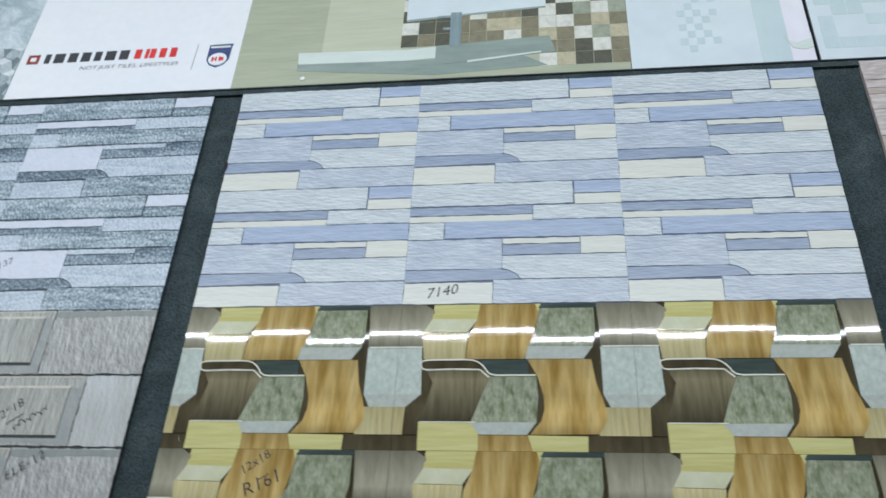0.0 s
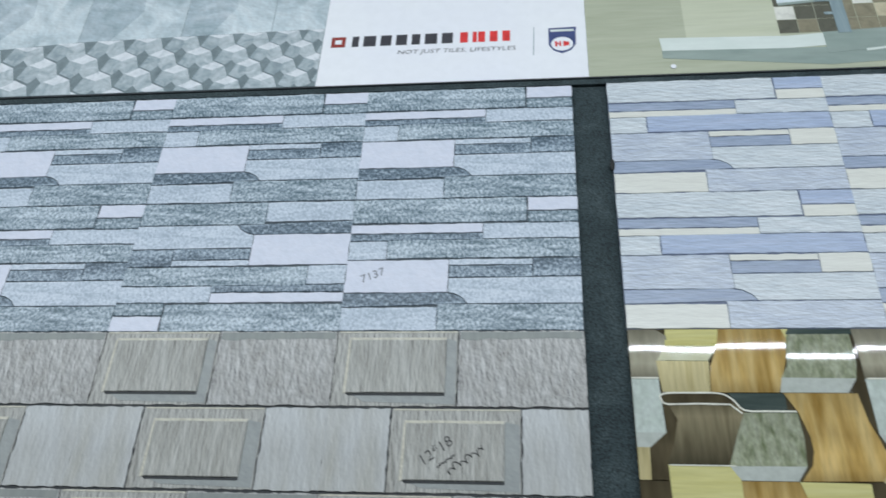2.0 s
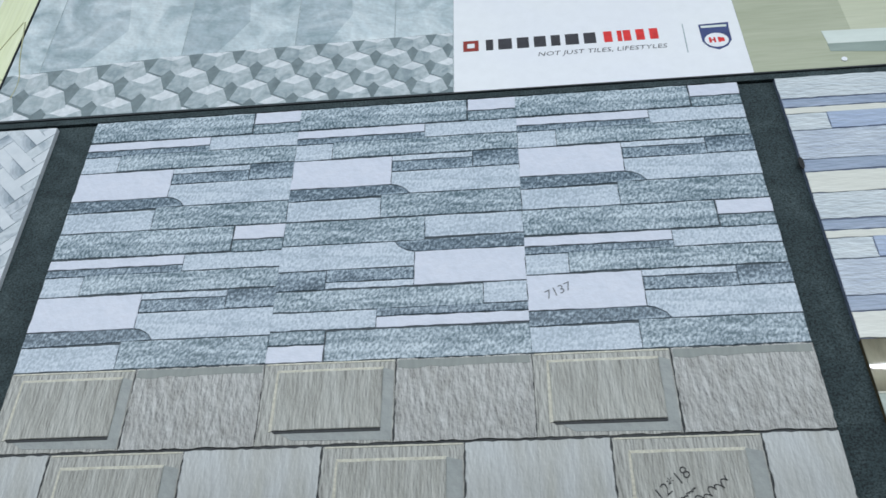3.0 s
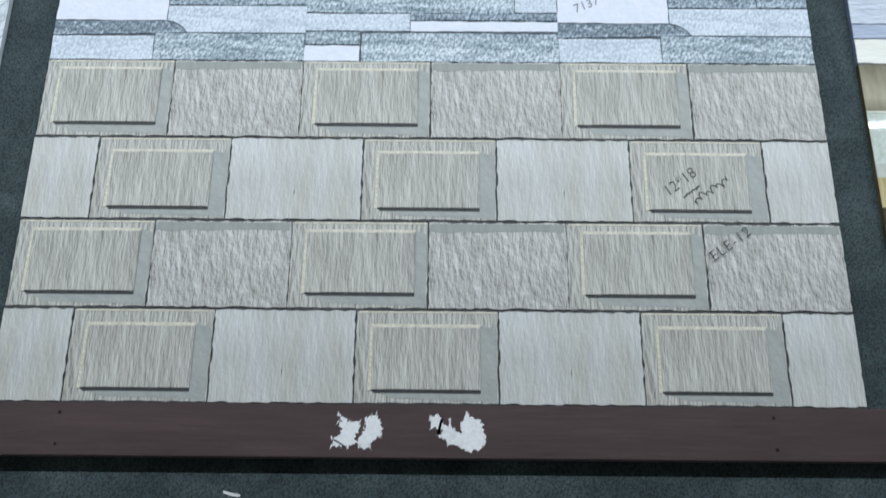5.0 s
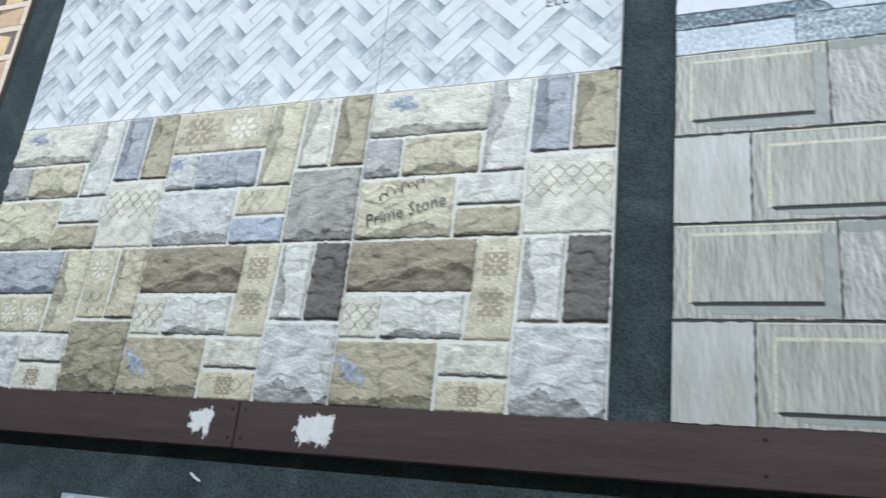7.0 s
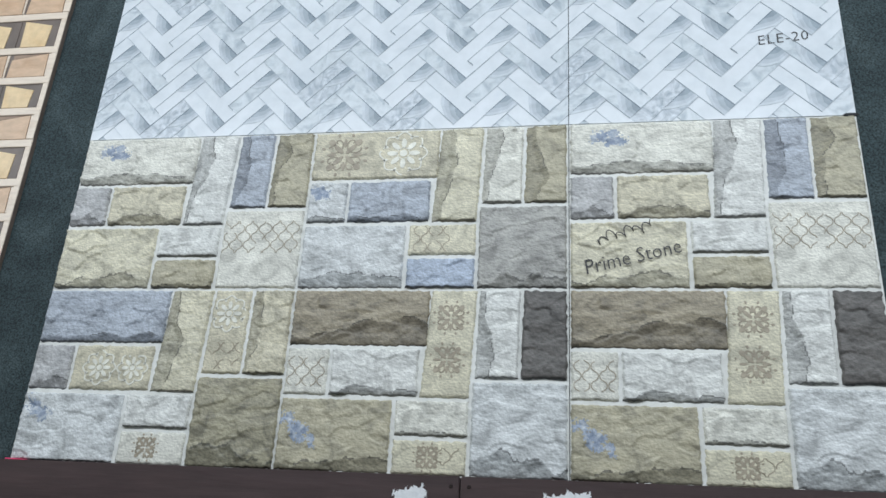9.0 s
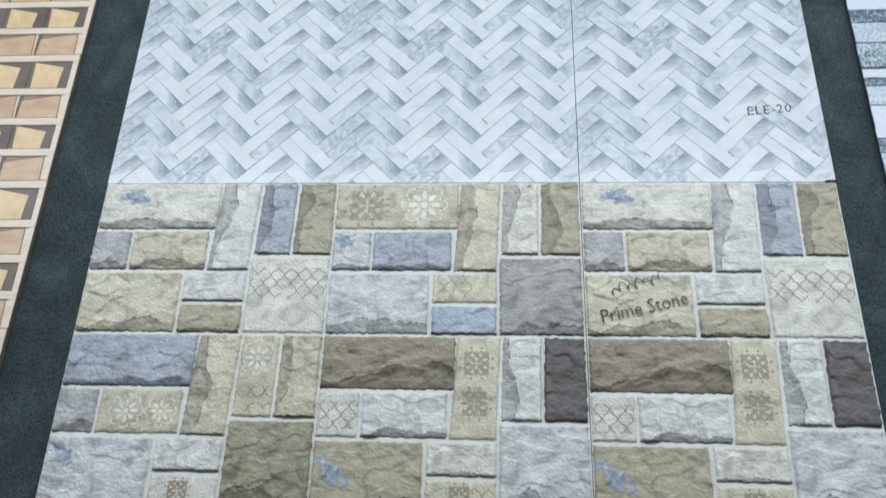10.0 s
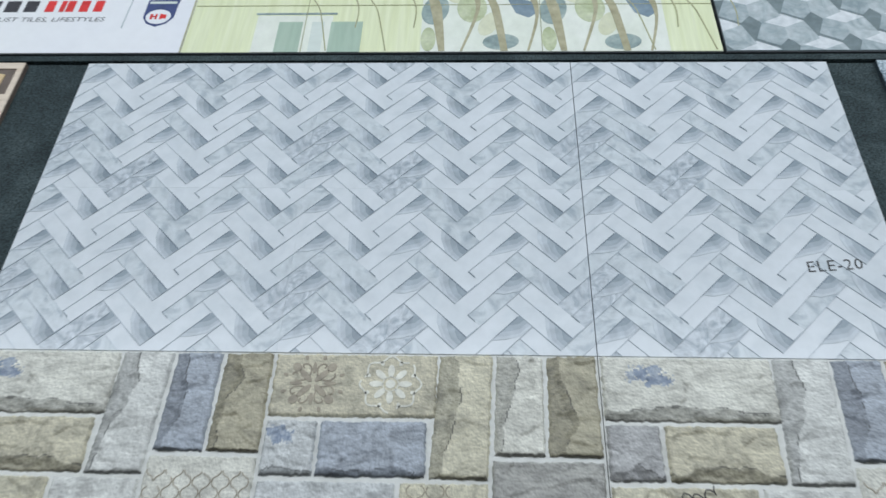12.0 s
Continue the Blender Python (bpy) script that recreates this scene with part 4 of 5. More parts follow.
stone_r = stones(23, cols_of("blue/b lilac/b tan sand/g tan tan/t ice white cream olive/t"),
                 [("rosette", 0.125, 0.142, 0.028, "l"), ("rosette", 0.185, 0.142, 0.026, "l"), ("rosette", 0.340, 0.045, 0.03, "l"), ("lattice", 0.34, 0.118, 0.03, "d"), ("cross", 0.235, 0.272, 0.02, "d")], {6: (0.03, 0.215, 0.03, 0.013, 35)})
stone_s = stones(24, cols_of("brown/t cream white/b sand white/g char taupe/b cream/t sand ice/g"),
                 [("lattice", 0.036, 0.142, 0.034, "d"), ("cross", 0.265, 0.05, 0.026, "d"), ("cross", 0.262, 0.12, 0.026, "d"), ("cross", 0.24, 0.272, 0.02, "d"), ("lattice", 0.27, 0.27, 0.02, "d")], {6: (0.034, 0.236, 0.036, 0.012, 42)})


def niches():
    """Terracotta print of stepped blocks between pale ledges."""
    rnd = random.Random(8)
    out = []
    v = 0.0
    for row, h in enumerate((0.084, 0.072, 0.072, 0.072)):
        out.append(("ledge", mesh_of("ledge", [(rough_edges(rect(0.0007, v + 0.0007, 0.4493, v + 0.017), 0.05, 0.0005, rnd), 0, 0.0026, 0.0012, 0)], [M["tc_bar"]])))
        top, bot = v + 0.0185, v + h - 0.0006
        for k in range(5):
            x = 0.45 - 0.0125 - 0.0925 * (k + 1) + (0.004 if row % 2 else 0.012)
            if row % 2 == 0:
                a = rnd.uniform(-0.003, 0.003)
                poly = [(x + 0.004, bot), (x - 0.001 + a, top + 0.001), (x + 0.064, top + 0.014), (x + 0.060, bot)]
                tone, m = [(x + 0.066, top + 0.001), (x + 0.085, top + 0.001), (x + 0.085, bot), (x + 0.062, bot)], M["tc_sq"]
            else:
                poly = [(x + 0.002, bot), (x + 0.004, top + 0.012), (x + 0.082, top), (x + 0.084, bot)]
                tone, m = [(x + 0.006, top), (x + 0.078, top), (x + 0.006, top + 0.011)], M["tc_br"]
                edge = clip([(x + 0.084, top), (x + 0.089, top), (x + 0.089, bot), (x + 0.086, bot)], 0.001, v, 0.449, 0.299)
                if edge:
                    out.append(("upright_edge", mesh_of("upright_edge", [(edge, 0, 0.0022, 0.0005, 0)], [M["tc_bar"]])))
            poly, tone = clip(poly, 0.001, v, 0.4365, 0.2993), clip(tone, 0.001, v, 0.4365, 0.2993)
            if poly:
                out.append(("niche_block", mesh_of("niche_block", [(poly, 0, 0.0020, 0.0006, 0)], [m])))
            if tone:
                out.append(("niche_shade_print", mesh_of("niche_shade_print", [(tone, 0, 0.0012, 0, 0)], [M["tc_dark" if row % 2 == 0 else "tc_mid"]])))
        v += h
    out.append(("upright_edge", mesh_of("upright_edge", [(rect(0.438, 0.001, 0.4493, 0.299), 0, 0.0020, 0.0005, 0)], [M["tc_bar"]])))
    return M["tc_dark"], out


terracotta = niches()


def ovals():
    out = []
    for r in range(6):
        for c in range(10):
            out.append(("oval_cell", mesh_of("oval_cell", [(ellipse(0.0225 + 0.045 * c + (0.006 if r % 2 else 0), 0.024 + 0.05 * r, 0.0165, 0.020, 0, 14), 0, 0.0018, 0.0009, 0)], [M["lw_oval"]])))
    return M["lw_blue"], out


def mosaic():
    rnd = random.Random(4)
    out = []
    for r in range(8):
        u = 0.001
        while u < 0.44:
            w = rnd.choice((0.026, 0.034, 0.042, 0.05)) if r % 2 == 0 else rnd.choice((0.05, 0.08, 0.1))
            e = min(u + w, 0.449)
            m = M["lw_" + rnd.choice(("cream", "green", "gold", "cream", "green"))]
            out.append(("mosaic_chip", mesh_of("mosaic_chip", [(rect(u, 0.0375 * r + 0.001, e - 0.0004, 0.0375 * r + 0.0362), 0, 0.0010, 0.0002, 0)], [m])))
            u = e
    return M["lw_green"], out


oval_tile, mosaic_tile = ovals(), mosaic()
plain_white = (M["lw_white"], [])


# ---- the room ----
def setting(name, *a, label="", category=""):
    return tagged(box(name, *a), label, category, kind="structure")


setting("floor", ROOM_X0, ROOM_Y1, -0.1, ROOM_X1, 0.2, 0.0, M["floor"], label="plain grey showroom floor", category="floor")
setting("ceiling", ROOM_X0, ROOM_Y1, CEIL, ROOM_X1, 0.2, CEIL + 0.1, M["plaster"], label="white plastered showroom ceiling", category="ceiling")
setting("wall_north", ROOM_X0, 0.05, 0.0, ROOM_X1, 0.2, CEIL, M["plaster"], label="white plastered wall behind the display", category="wall")
setting("wall_south", ROOM_X0, ROOM_Y1 - 0.15, 0.0, ROOM_X1, ROOM_Y1, CEIL, M["plaster"], label="plain white showroom wall", category="wall")
setting("wall_west", ROOM_X0 - 0.15, ROOM_Y1, 0.0, ROOM_X0, 0.2, CEIL, M["plaster"], label="plain white showroom wall", category="wall")
setting("wall_east", ROOM_X1, ROOM_Y1, 0.0, ROOM_X1 + 0.15, 0.2, CEIL, M["plaster"], label="plain white showroom wall", category="wall")

for y in (LAMP_Y - 0.05,):
    light = thing("tube_light", 0.3, y, LAMP_Z, "long white fluorescent batten hanging below the ceiling", "ceiling light")
    box("housing", -4.2, -0.035, -0.03, 4.2, 0.035, 0.03, M["steel"], 0.006, light)
    for x in (-3.0, 0.0, 3.0):
        box("hanger", x - 0.006, -0.006, 0.03, x + 0.006, 0.006, CEIL - LAMP_Z, M["steel"], 0.0, light)

# felt-covered backing of the whole display
tagged(box("felt_backing", -3.4, T, 0.06, 4.3, 0.05, 3.60, M["felt"]), "dark grey-green felt covering the display wall", "felt board", kind="structure")

# added filler: brings the felt forward so less shadow shows under the headers
tagged(box("felt_filler", -3.4, 0.0005, 2.9035, 4.3, T - 0.0005, 2.9180, M["felt"]), "dark felt filler added to thin the shadow between header boards and tiles", "felt strip", kind="structure")

# ---- tile panels ----
Z0, Z1 = 1.70, 2.90


def panel(name_label, x, group="tile panels on the wall"):
    return thing("tile_panel", x, 0, Z0, name_label, "tile panel", group)


panel_a = panel("panel of terracotta niche-print tiles on dark felt", -2.461)
for c in range(2):
    for r in range(4):
        put_tile(terracotta, panel_a, -2.461 + 0.45 * c + (-0.001 if r % 2 else 0), Z1 - 0.003 - 0.3 * r)

EB = (-1.440, -0.995, -0.547, -0.090)
panel_b = panel("white marble weave tiles above split-stone tiles", -1.44)
for c in range(3):
    for r in range(2):
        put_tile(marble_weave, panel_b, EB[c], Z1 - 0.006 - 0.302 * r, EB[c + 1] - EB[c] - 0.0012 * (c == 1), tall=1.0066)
for c, (top, low) in enumerate(((stone_p, stone_r), (stone_q, stone_s), (stone_p, stone_s))):
    put_tile(top, panel_b, EB[c], 2.290, EB[c + 1] - EB[c] - 0.0012 * (c == 1), tall=0.9933)
    put_tile(low, panel_b, EB[c], 1.992, EB[c + 1] - EB[c] - 0.0012 * (c == 1), tall=0.975)

EC = (0.0, 0.45, 0.901, 1.352)
panel_c = panel("grey slate ledger tiles above chiselled block tiles", 0.0)
for c in range(3):
    for r in range(2):
        put_tile(grey_ledger, panel_c, EC[c], Z1 - 0.3 * r, EC[c + 1] - EC[c], flip=(c == 1 and r == 1))
        put_tile(grey_blocks, panel_c, EC[c], 2.30 - 0.3 * r, EC[c + 1] - EC[c])

ED = (1.428, 1.875, 2.327, 2.775)
panel_d = panel("blue and cream ledger tiles above glossy wave-print tiles", 1.428)
for c in range(3):
    for r in range(2):
        put_tile(blue_ledger, panel_d, ED[c], Z1 + 0.003 - 0.3 * r, ED[c + 1] - ED[c])
        put_tile(glossy_wave, panel_d, ED[c], 2.302 - 0.3 * r, ED[c + 1] - ED[c])

panel_e = panel("panel of pale pinkish stone ledger tiles", 2.879)
for r in range(4):
    put_tile(warm_ledger, panel_e, 2.879, 2.915 - 0.3 * r, flip=bool(r % 2))

# lower row, of which the top courses show under the rail
low_a = thing("lower_tile_panel", -1.059, 0, 1.223, "blue-grey tiles with pale oval cells", "tile panel", "lower tile panels")
put_tile(oval_tile, low_a, -1.059, 1.522)
low_b = thing("lower_tile_panel", -0.598, 0, 1.223, "sage and gold mosaic-print tiles", "tile panel", "lower tile panels")
for c in range(4):
    put_tile(mosaic_tile, low_b, -0.598 + 0.3065 * c, 1.526, 0.3060)
low_c = thing("lower_tile_panel", 0.665, 0, 1.223, "plain pale glazed tiles", "tile panel", "lower tile panels")
for c in range(3):
    put_tile(plain_white, low_c, 0.665 + 0.451 * c, 1.526)

# ---- wooden rail ----
for x0, x1 in ((-3.2, -0.704), (-0.7025, 4.2)):
    rail = thing("wooden_rail", (x0 + x1) / 2, 0, 1.66, "dark brown painted wooden rail under the tiles", "rail", "rails")
    box("board", x0 - (x0 + x1) / 2, -0.020, -0.0395, x1 - (x0 + x1) / 2, T, 0.0395, M["wood"], 0.0015, rail)
    for sx in ((-0.716, -2.0) if x0 < -1 else (-0.690, 0.122, 1.2, 2.28, 3.4)):
        for sz in (0.025, -0.022):
            bm = bmesh.new()
            bmesh.ops.create_cone(bm, cap_ends=True, segments=12, radius1=0.0032, radius2=0.0022, depth=0.0016, matrix=Matrix.Translation((sx - (x0 + x1) / 2, -0.0204, sz)) @ pose(0, 0, 0, 90, 0, 0))
            me = bpy.data.meshes.new("screw")
            bm.to_mesh(me)
            bm.free()
            me.materials.append(M["screw"])
            child("screw", me, rail)


def scrap(x0, z0, x1, z1, seed, outlines):
    """What is left of a torn sticker: blobs with frayed edges and a few loose slivers. Outlines in parts of its size."""
    rnd = random.Random(seed)
    w, h = x1 - x0, z1 - z0
    lay = []
    for k, text in enumerate(outlines):
        # two digits for each corner: across and down, in ninths
        ring = [(x0 + w * int(c[0]) / 9, -(z1 - h * int(c[1]) / 9)) for c in text.split()]
        lay.append((rough_edges(ring, 0.0024, 0.0030, rnd), 0.0195, 0.0204 + 0.0002 * k, 0, 0))
    for k in range(30):
        ring = outlines[k % len(outlines)].split()
        c = ring[k * 3 % len(ring)]
        ox, oz = x0 + w * int(c[0]) / 9, z1 - h * int(c[1]) / 9
        turn, l, t = rnd.uniform(0.9, 1.9), rnd.uniform(0.003, 0.007), rnd.uniform(0.0006, 0.0016)
        c, n = math.cos(turn), math.sin(turn)
        lay.append(([(ox + c * p - n * q, -(oz + n * p + c * q)) for p, q in ((-l, 0), (-0.2 * l, t), (l, 0.2 * t), (0.1 * l, -t))], 0.0195, 0.0203 + 0.0001 * (k % 4), 0, 0))
    ob = new("torn_sticker", mesh_of("torn_sticker", lay, [M["paper"]]))
    return tagged(ob, "remains of a torn white sticker on the rail", "sticker", "torn stickers")


scrap(0.535, 1.632, 0.609, 1.685, 1, ("10 32 52 53 46 57 38 08 06 16 24 12 22", "61 80 92 95 86 78 69 58 56 63"))
scrap(0.682, 1.632, 0.764, 1.686, 2, ("01 10 21 23 33 31 44 55 52 60 81 94 97 89 69 37 26 15 25 13 04",))
scrap(-0.806, 1.630, -0.752, 1.685, 3, ("12 41 80 92 84 85 87 78 65 56 37 15 24",))
scrap(-0.590, 1.630, -0.520, 1.682, 4, ("11 50 90 94 88 68 47 28 17 04 13",))
for x, z, turn in ((-0.785, 1.571, 20), (0.385, 1.569, 4)):
    ob = new("lint", mesh_of("lint", [(band(smooth([(-0.013, -0.002), (0.0, 0.001), (0.014, 0.002)], 4), [0.001] + [0.004] * 7 + [0.001]), 0, 0.0012, 0, 0)], [M["paper"]]))
    ob.matrix_world = Matrix.Translation((x, T - 0.0005, z)) @ pose(0, 0, 0, 0, turn, 0)
    tagged(ob, "pale shred of paper stuck to the felt", "paper shred", "shreds on the felt")
ob = new("tape_scrap", mesh_of("tape_scrap", [([(-1.441, -1.7025), (-1.405, -1.7012), (-1.403, -1.6985), (-1.441, -1.6985)], 0.0, 0.0115, 0, 0)], [M["tape"]]))
tagged(ob, "small bright pink scrap of tape above the rail", "tape")
for x, z, w, h in ((-0.098, 2.2905, 0.012, 0.003), (1.4265, 2.676, 0.005, 0.015)):
    ob = new("chip", mesh_of("chip", [(ellipse(x, -z, w, h, 0, 10), 0.0, 0.0026, 0, 0)], [M["black"]]))
    tagged(ob, "dark chip at a tile's edge", "chip", "chips")

# ---- handwriting ----
letters("handwritten_code", "ELE-20", -0.229, 2.433, 0.020, 5, M["ink"], panel_b, space=1.1, label="black marker writing")
letters("handwritten_name", "Prime Stone", -0.522, 2.013, 0.026, 14, M["ink"], panel_b, depth=0.0095, wide=0.86, label="black marker writing")
letters("handwritten_code", "7140", 1.922, 2.316, 0.024, 10, M["ink"], panel_d, shear=0.3, label="black marker writing")
letters("handwritten_size", "12x18", 1.602, 1.952, 0.018, 36, M["ink"], panel_d, shear=0.1, label="black marker writing")
letters("handwritten_code", "R161", 1.612, 1.912, 0.026, 26, M["ink"], panel_d, shear=0.1, label="black marker writing")
letters("handwritten_size", "12*18", 1.073, 2.046, 0.020, 38, M["ink"], panel_c, depth=0.0046, label="black marker writing")
letters("handwritten_code", "ELE-12", 1.138, 1.934, 0.018, 36, M["ink"], panel_c, depth=0.0062, space=1.2, label="black marker writing")
letters("handwritten_code", "7137", 0.934, 2.402, 0.018, 24, M["ink_soft"], panel_c, label="faint marker writing")


def scribble(x, z, length, height, turn, m, parent, depth):
    """A line of joined pen strokes that nobody can read."""
    pts = [(length * i / 44 + height * 0.22 * math.sin(i * 0.95 + 1.2), height * (0.5 * math.sin(i * 0.95) + 0.3 * math.sin(i * 0.41))) for i in range(45)]
    me = mesh_of("pen_stroke", [(band([pts[i], pts[i + 1]], 0.0017), 0, 0.0004, 0, 0) for i in range(44)], [m])
    return child("pen_stroke", me, parent, parent.matrix_basis.inverted() @ Matrix.Translation((x, -depth, z)) @ pose(0, 0, 0, 0, -turn, 0), "black marker scribble")


scribble(-0.506, 2.071, 0.094, 0.014, 17, M["ink"], panel_b, 0.0095)
scribble(1.114, 2.038, 0.076, 0.010, 34, M["ink"], panel_c, 0.0044)
scribble(1.098, 2.046, 0.036, 0.003, 36, M["ink"], panel_c, 0.0044)
scribble(1.632, 1.944, 0.016, 0.001, 30, M["ink"], panel_d, 0.0016)

# ---- header boards ----
HB, HT, HY = 2.919, 3.52, 0.004


def flat(name, polys, key, parent, lift=0.0006, label=""):
    """Flat print on a board, outlines in wall coordinates x, z."""
    lay = [([(x, -z) for x, z in p], HY - 0.0001, HY + lift, 0, 0) for p in polys]
    return child(name, mesh_of(name, lay, [M[key]]), parent, parent.matrix_basis.inverted(), label)


def flats(name, polys, key, parent, lift=0.0006):
    """The same for several pieces, each a part of its own."""
    for k, p in enumerate(polys):
        flat(name, [p], key, parent, lift + 0.00004 * k)


def zrect(x0, z0, x1, z1):
    return [(x0, z0), (x1, z0), (x1, z1), (x0, z1)]


def header(x0, x1, label):
    ob = thing("header_board", x0, 0, HB, label, "sign board", "header boards")
    child("board", mesh_of("board", [(rect(x0, -HT, x1, -HB), -T, HY - 0.0004, 0.001, 0)], [M["edge_black"]]), ob, ob.matrix_basis.inverted())
    return ob


def brand_plate(x0, x1, sx, parent):
    """White field with a logo in plain shapes and its readable line of small print."""
    flat("white_field", [zrect(x0, HB + 0.002, x1, HT - 0.002)], "hd_white", parent, 0.0003)
    z = 3.043
    flat("logo_square", [zrect(sx, z, sx + 0.034, z + 0.034)], "hd_sq", parent, 0.0008)
    flat("logo_square_core", [zrect(sx + 0.009, z + 0.010, sx + 0.025, z + 0.024)], "hd_white", parent, 0.0011)
    x = sx + 0.050
    for k, w in enumerate((0.024, 0.038, 0.034, 0.034, 0.028, 0.037, 0.034, 0.026, 0.010, 0.024, 0.026, 0.026)):
        key = "hd_dark" if k < 7 else "hd_red"
        if k == 7:
            x += 0.006
        flat("logo_shape", [zrect(x, z, x + w - 0.008 * (w > 0.012), z + 0.034)], key, parent, 0.0008)
        x += w + 0.003
    letters("small_print", "NOT JUST TILES, LIFESTYLES", sx + 0.160, 3.013, 0.0135, 0, M["hd_dark"], parent, HY + 0.0008, 0.15, 1.0, 1.19, "grey small capitals", 0.0)
    flat("divider", [[(sx + 0.474, 2.993), (sx + 0.476, 2.993), (sx + 0.478, 3.084), (sx + 0.476, 3.084)]], "hd_cube_m", parent, 0.0008)
    bx, bz = sx + 0.510, 3.0
    shield = [(bx, bz + 0.078), (bx + 0.064, bz + 0.080), (bx + 0.062, bz + 0.066), (bx + 0.061, bz + 0.024), (bx + 0.050, bz + 0.006), (bx + 0.030, bz - 0.004), (bx + 0.010, bz + 0.006), (bx, bz + 0.024)]
    flat("logo_shield", [shield], "hd_navy", parent, 0.0008)
    flat("logo_shield_core", [ellipse(bx + 0.030, bz + 0.026, 0.025, 0.022, 0, 16)], "hd_white", parent, 0.0011)
    flat("logo_bar", [zrect(bx + 0.014, bz + 0.018, bx + 0.019, bz + 0.034), zrect(bx + 0.024, bz + 0.018, bx + 0.028, bz + 0.034), zrect(bx + 0.018, bz + 0.024, bx + 0.026, bz + 0.028),
                      zrect(bx + 0.033, bz + 0.018, bx + 0.038, bz + 0.034), zrect(bx + 0.038, bz + 0.020, bx + 0.046, bz + 0.032)], "hd_red", parent, 0.0014)
    flat("logo_bar", [zrect(bx + 0.004, bz + 0.066, bx + 0.058, bz + 0.073)], "hd_shelf", parent, 0.0011)


# board with the pale green bathroom picture
h2 = header(-2.7, -0.267, "white and pale green printed header board with a leaf picture")
flat("purple_field", [zrect(-2.698, HB + 0.002, -1.921, HT - 0.002)], "hd_purple", h2, 0.0002)
brand_plate(-1.920, -1.273, -1.880, h2)
flat("green_field", [zrect(-1.2725, HB + 0.002, -0.268, HT - 0.002)], "hd_green", h2, 0.0003)
flat("picture_edge", [zrect(-1.2765, HB + 0.002, -1.2735, HT - 0.002)], "hd_line", h2, 0.0009)
flats("tile_joint", [zrect(-1.27, 3.057, -0.268, 3.0582), zrect(-1.0475, HB + 0.002, -1.0463, HT - 0.002), zrect(-1.27, 3.357, -0.268, 3.3582)], "hd_line", h2, 0.0016)
flats("towel", [[(-1.142, 2.921), (-1.142, 3.028), (-0.995, 3.026), (-0.995, 2.921)]], "hd_leafw", h2, 0.0006)
flats("towel", [zrect(-1.098, 2.921, -1.052, 3.008), zrect(-0.997, 2.921, -0.936, 3.008)], "hd_towel", h2, 0.0009)
flats("towel", [zrect(-1.034, 2.921, -1.010, 3.008)], "hd_shelf", h2, 0.0009)
flat("towel_rail", [zrect(-1.146, 3.030, -0.988, 3.035)], "hd_chrome", h2, 0.0012)
for dx in (0.0, 0.112, 0.610, 0.722):
    for pts in ([(-1.002, 3.26), (-1.043, 3.108), (-1.022, 3.04), (-1.000, 2.925)], [(-0.998, 3.26), (-0.968, 3.12), (-0.948, 3.05), (-0.950, 2.99)]):
        flat("vine_line", [band(smooth([(x + dx, z) for x, z in pts], 4), 0.0022)], "hd_line", h2, 0.0014)
flat("leaf_field", [zrect(-0.823, HB + 0.002, -0.362, HT - 0.002)], "hd_leafw", h2, 0.0006)
for k in range(2):
    ox = -0.823 + 0.2265 * k
    for row in range(2):
        oz = 3.06 + 0.3 * row
        flats("leaf", [ellipse(ox + 0.102, oz + 0.097, 0.019, 0.031, 15), ellipse(ox + 0.025, oz - 0.018, 0.026, 0.044, -10), ellipse(ox + 0.150, oz - 0.112, 0.034, 0.022, 5)],
              "hd_lf_blue", h2, 0.0010)
        flats("leaf", [[(ox + 0.164, oz + 0.018), (ox + 0.190, oz + 0.016), (ox + 0.216, oz + 0.004), (ox + 0.218, oz - 0.030), (ox + 0.204, oz - 0.042), (ox + 0.180, oz - 0.028)]], "hd_lf_deep", h2, 0.0011)
        flats("leaf", [ellipse(ox + 0.162, oz + 0.076, 0.022, 0.050, 12), ellipse(ox + 0.096, oz - 0.012, 0.029, 0.044, 0), ellipse(ox + 0.036, oz + 0.115, 0.026, 0.045, -15), ellipse(ox + 0.014, oz - 0.104, 0.014, 0.034, 0)],
              "hd_lf_green", h2, 0.0010)
        flats("leaf", [ellipse(ox + 0.060, oz + 0.040, 0.022, 0.040, 20), ellipse(ox + 0.128, oz - 0.060, 0.018, 0.036, -20), ellipse(ox + 0.196, oz + 0.130, 0.016, 0.030, 0)], "hd_lf_pale", h2, 0.0008)
        for pts, w in (([(0.040, 0.171), (0.016, 0.114), (0.009, 0.057), (0.026, -0.010), (0.040, -0.138)], [0.006, 0.010, 0.011, 0.022, 0.011]),
                       ([(0.066, 0.171), (0.072, 0.114), (0.100, 0.038), (0.106, -0.024), (0.076, -0.138)], [0.016, 0.017, 0.015, 0.007, 0.004]),
                       ([(0.152, 0.171), (0.126, 0.095), (0.120, 0.047), (0.140, -0.010), (0.156, -0.138)], [0.007, 0.009, 0.012, 0.016, 0.013]),
                       ([(0.176, 0.171), (0.186, 0.104), (0.212, 0.028), (0.220, -0.040), (0.200, -0.138)], [0.014, 0.019, 0.015, 0.006, 0.004])):
            line = [(ox + x, oz + z) for x, z in pts]
            n = 4
            ws = [w[min(i // n, 4)] + (w[min(i // n + 1, 4)] - w[min(i // n, 4)]) * (i % n) / n for i in range(n * 4 + 1)]
            flat("stem", [clip(band(smooth(line, n), ws), ox - 0.1, HB + 0.003, ox + 0.6, HT - 0.003)], "hd_stem", h2, 0.0013)
flats("tile_joint", [zrect(-0.597, HB + 0.002, -0.596, HT - 0.002)], "hd_line", h2, 0.0018)

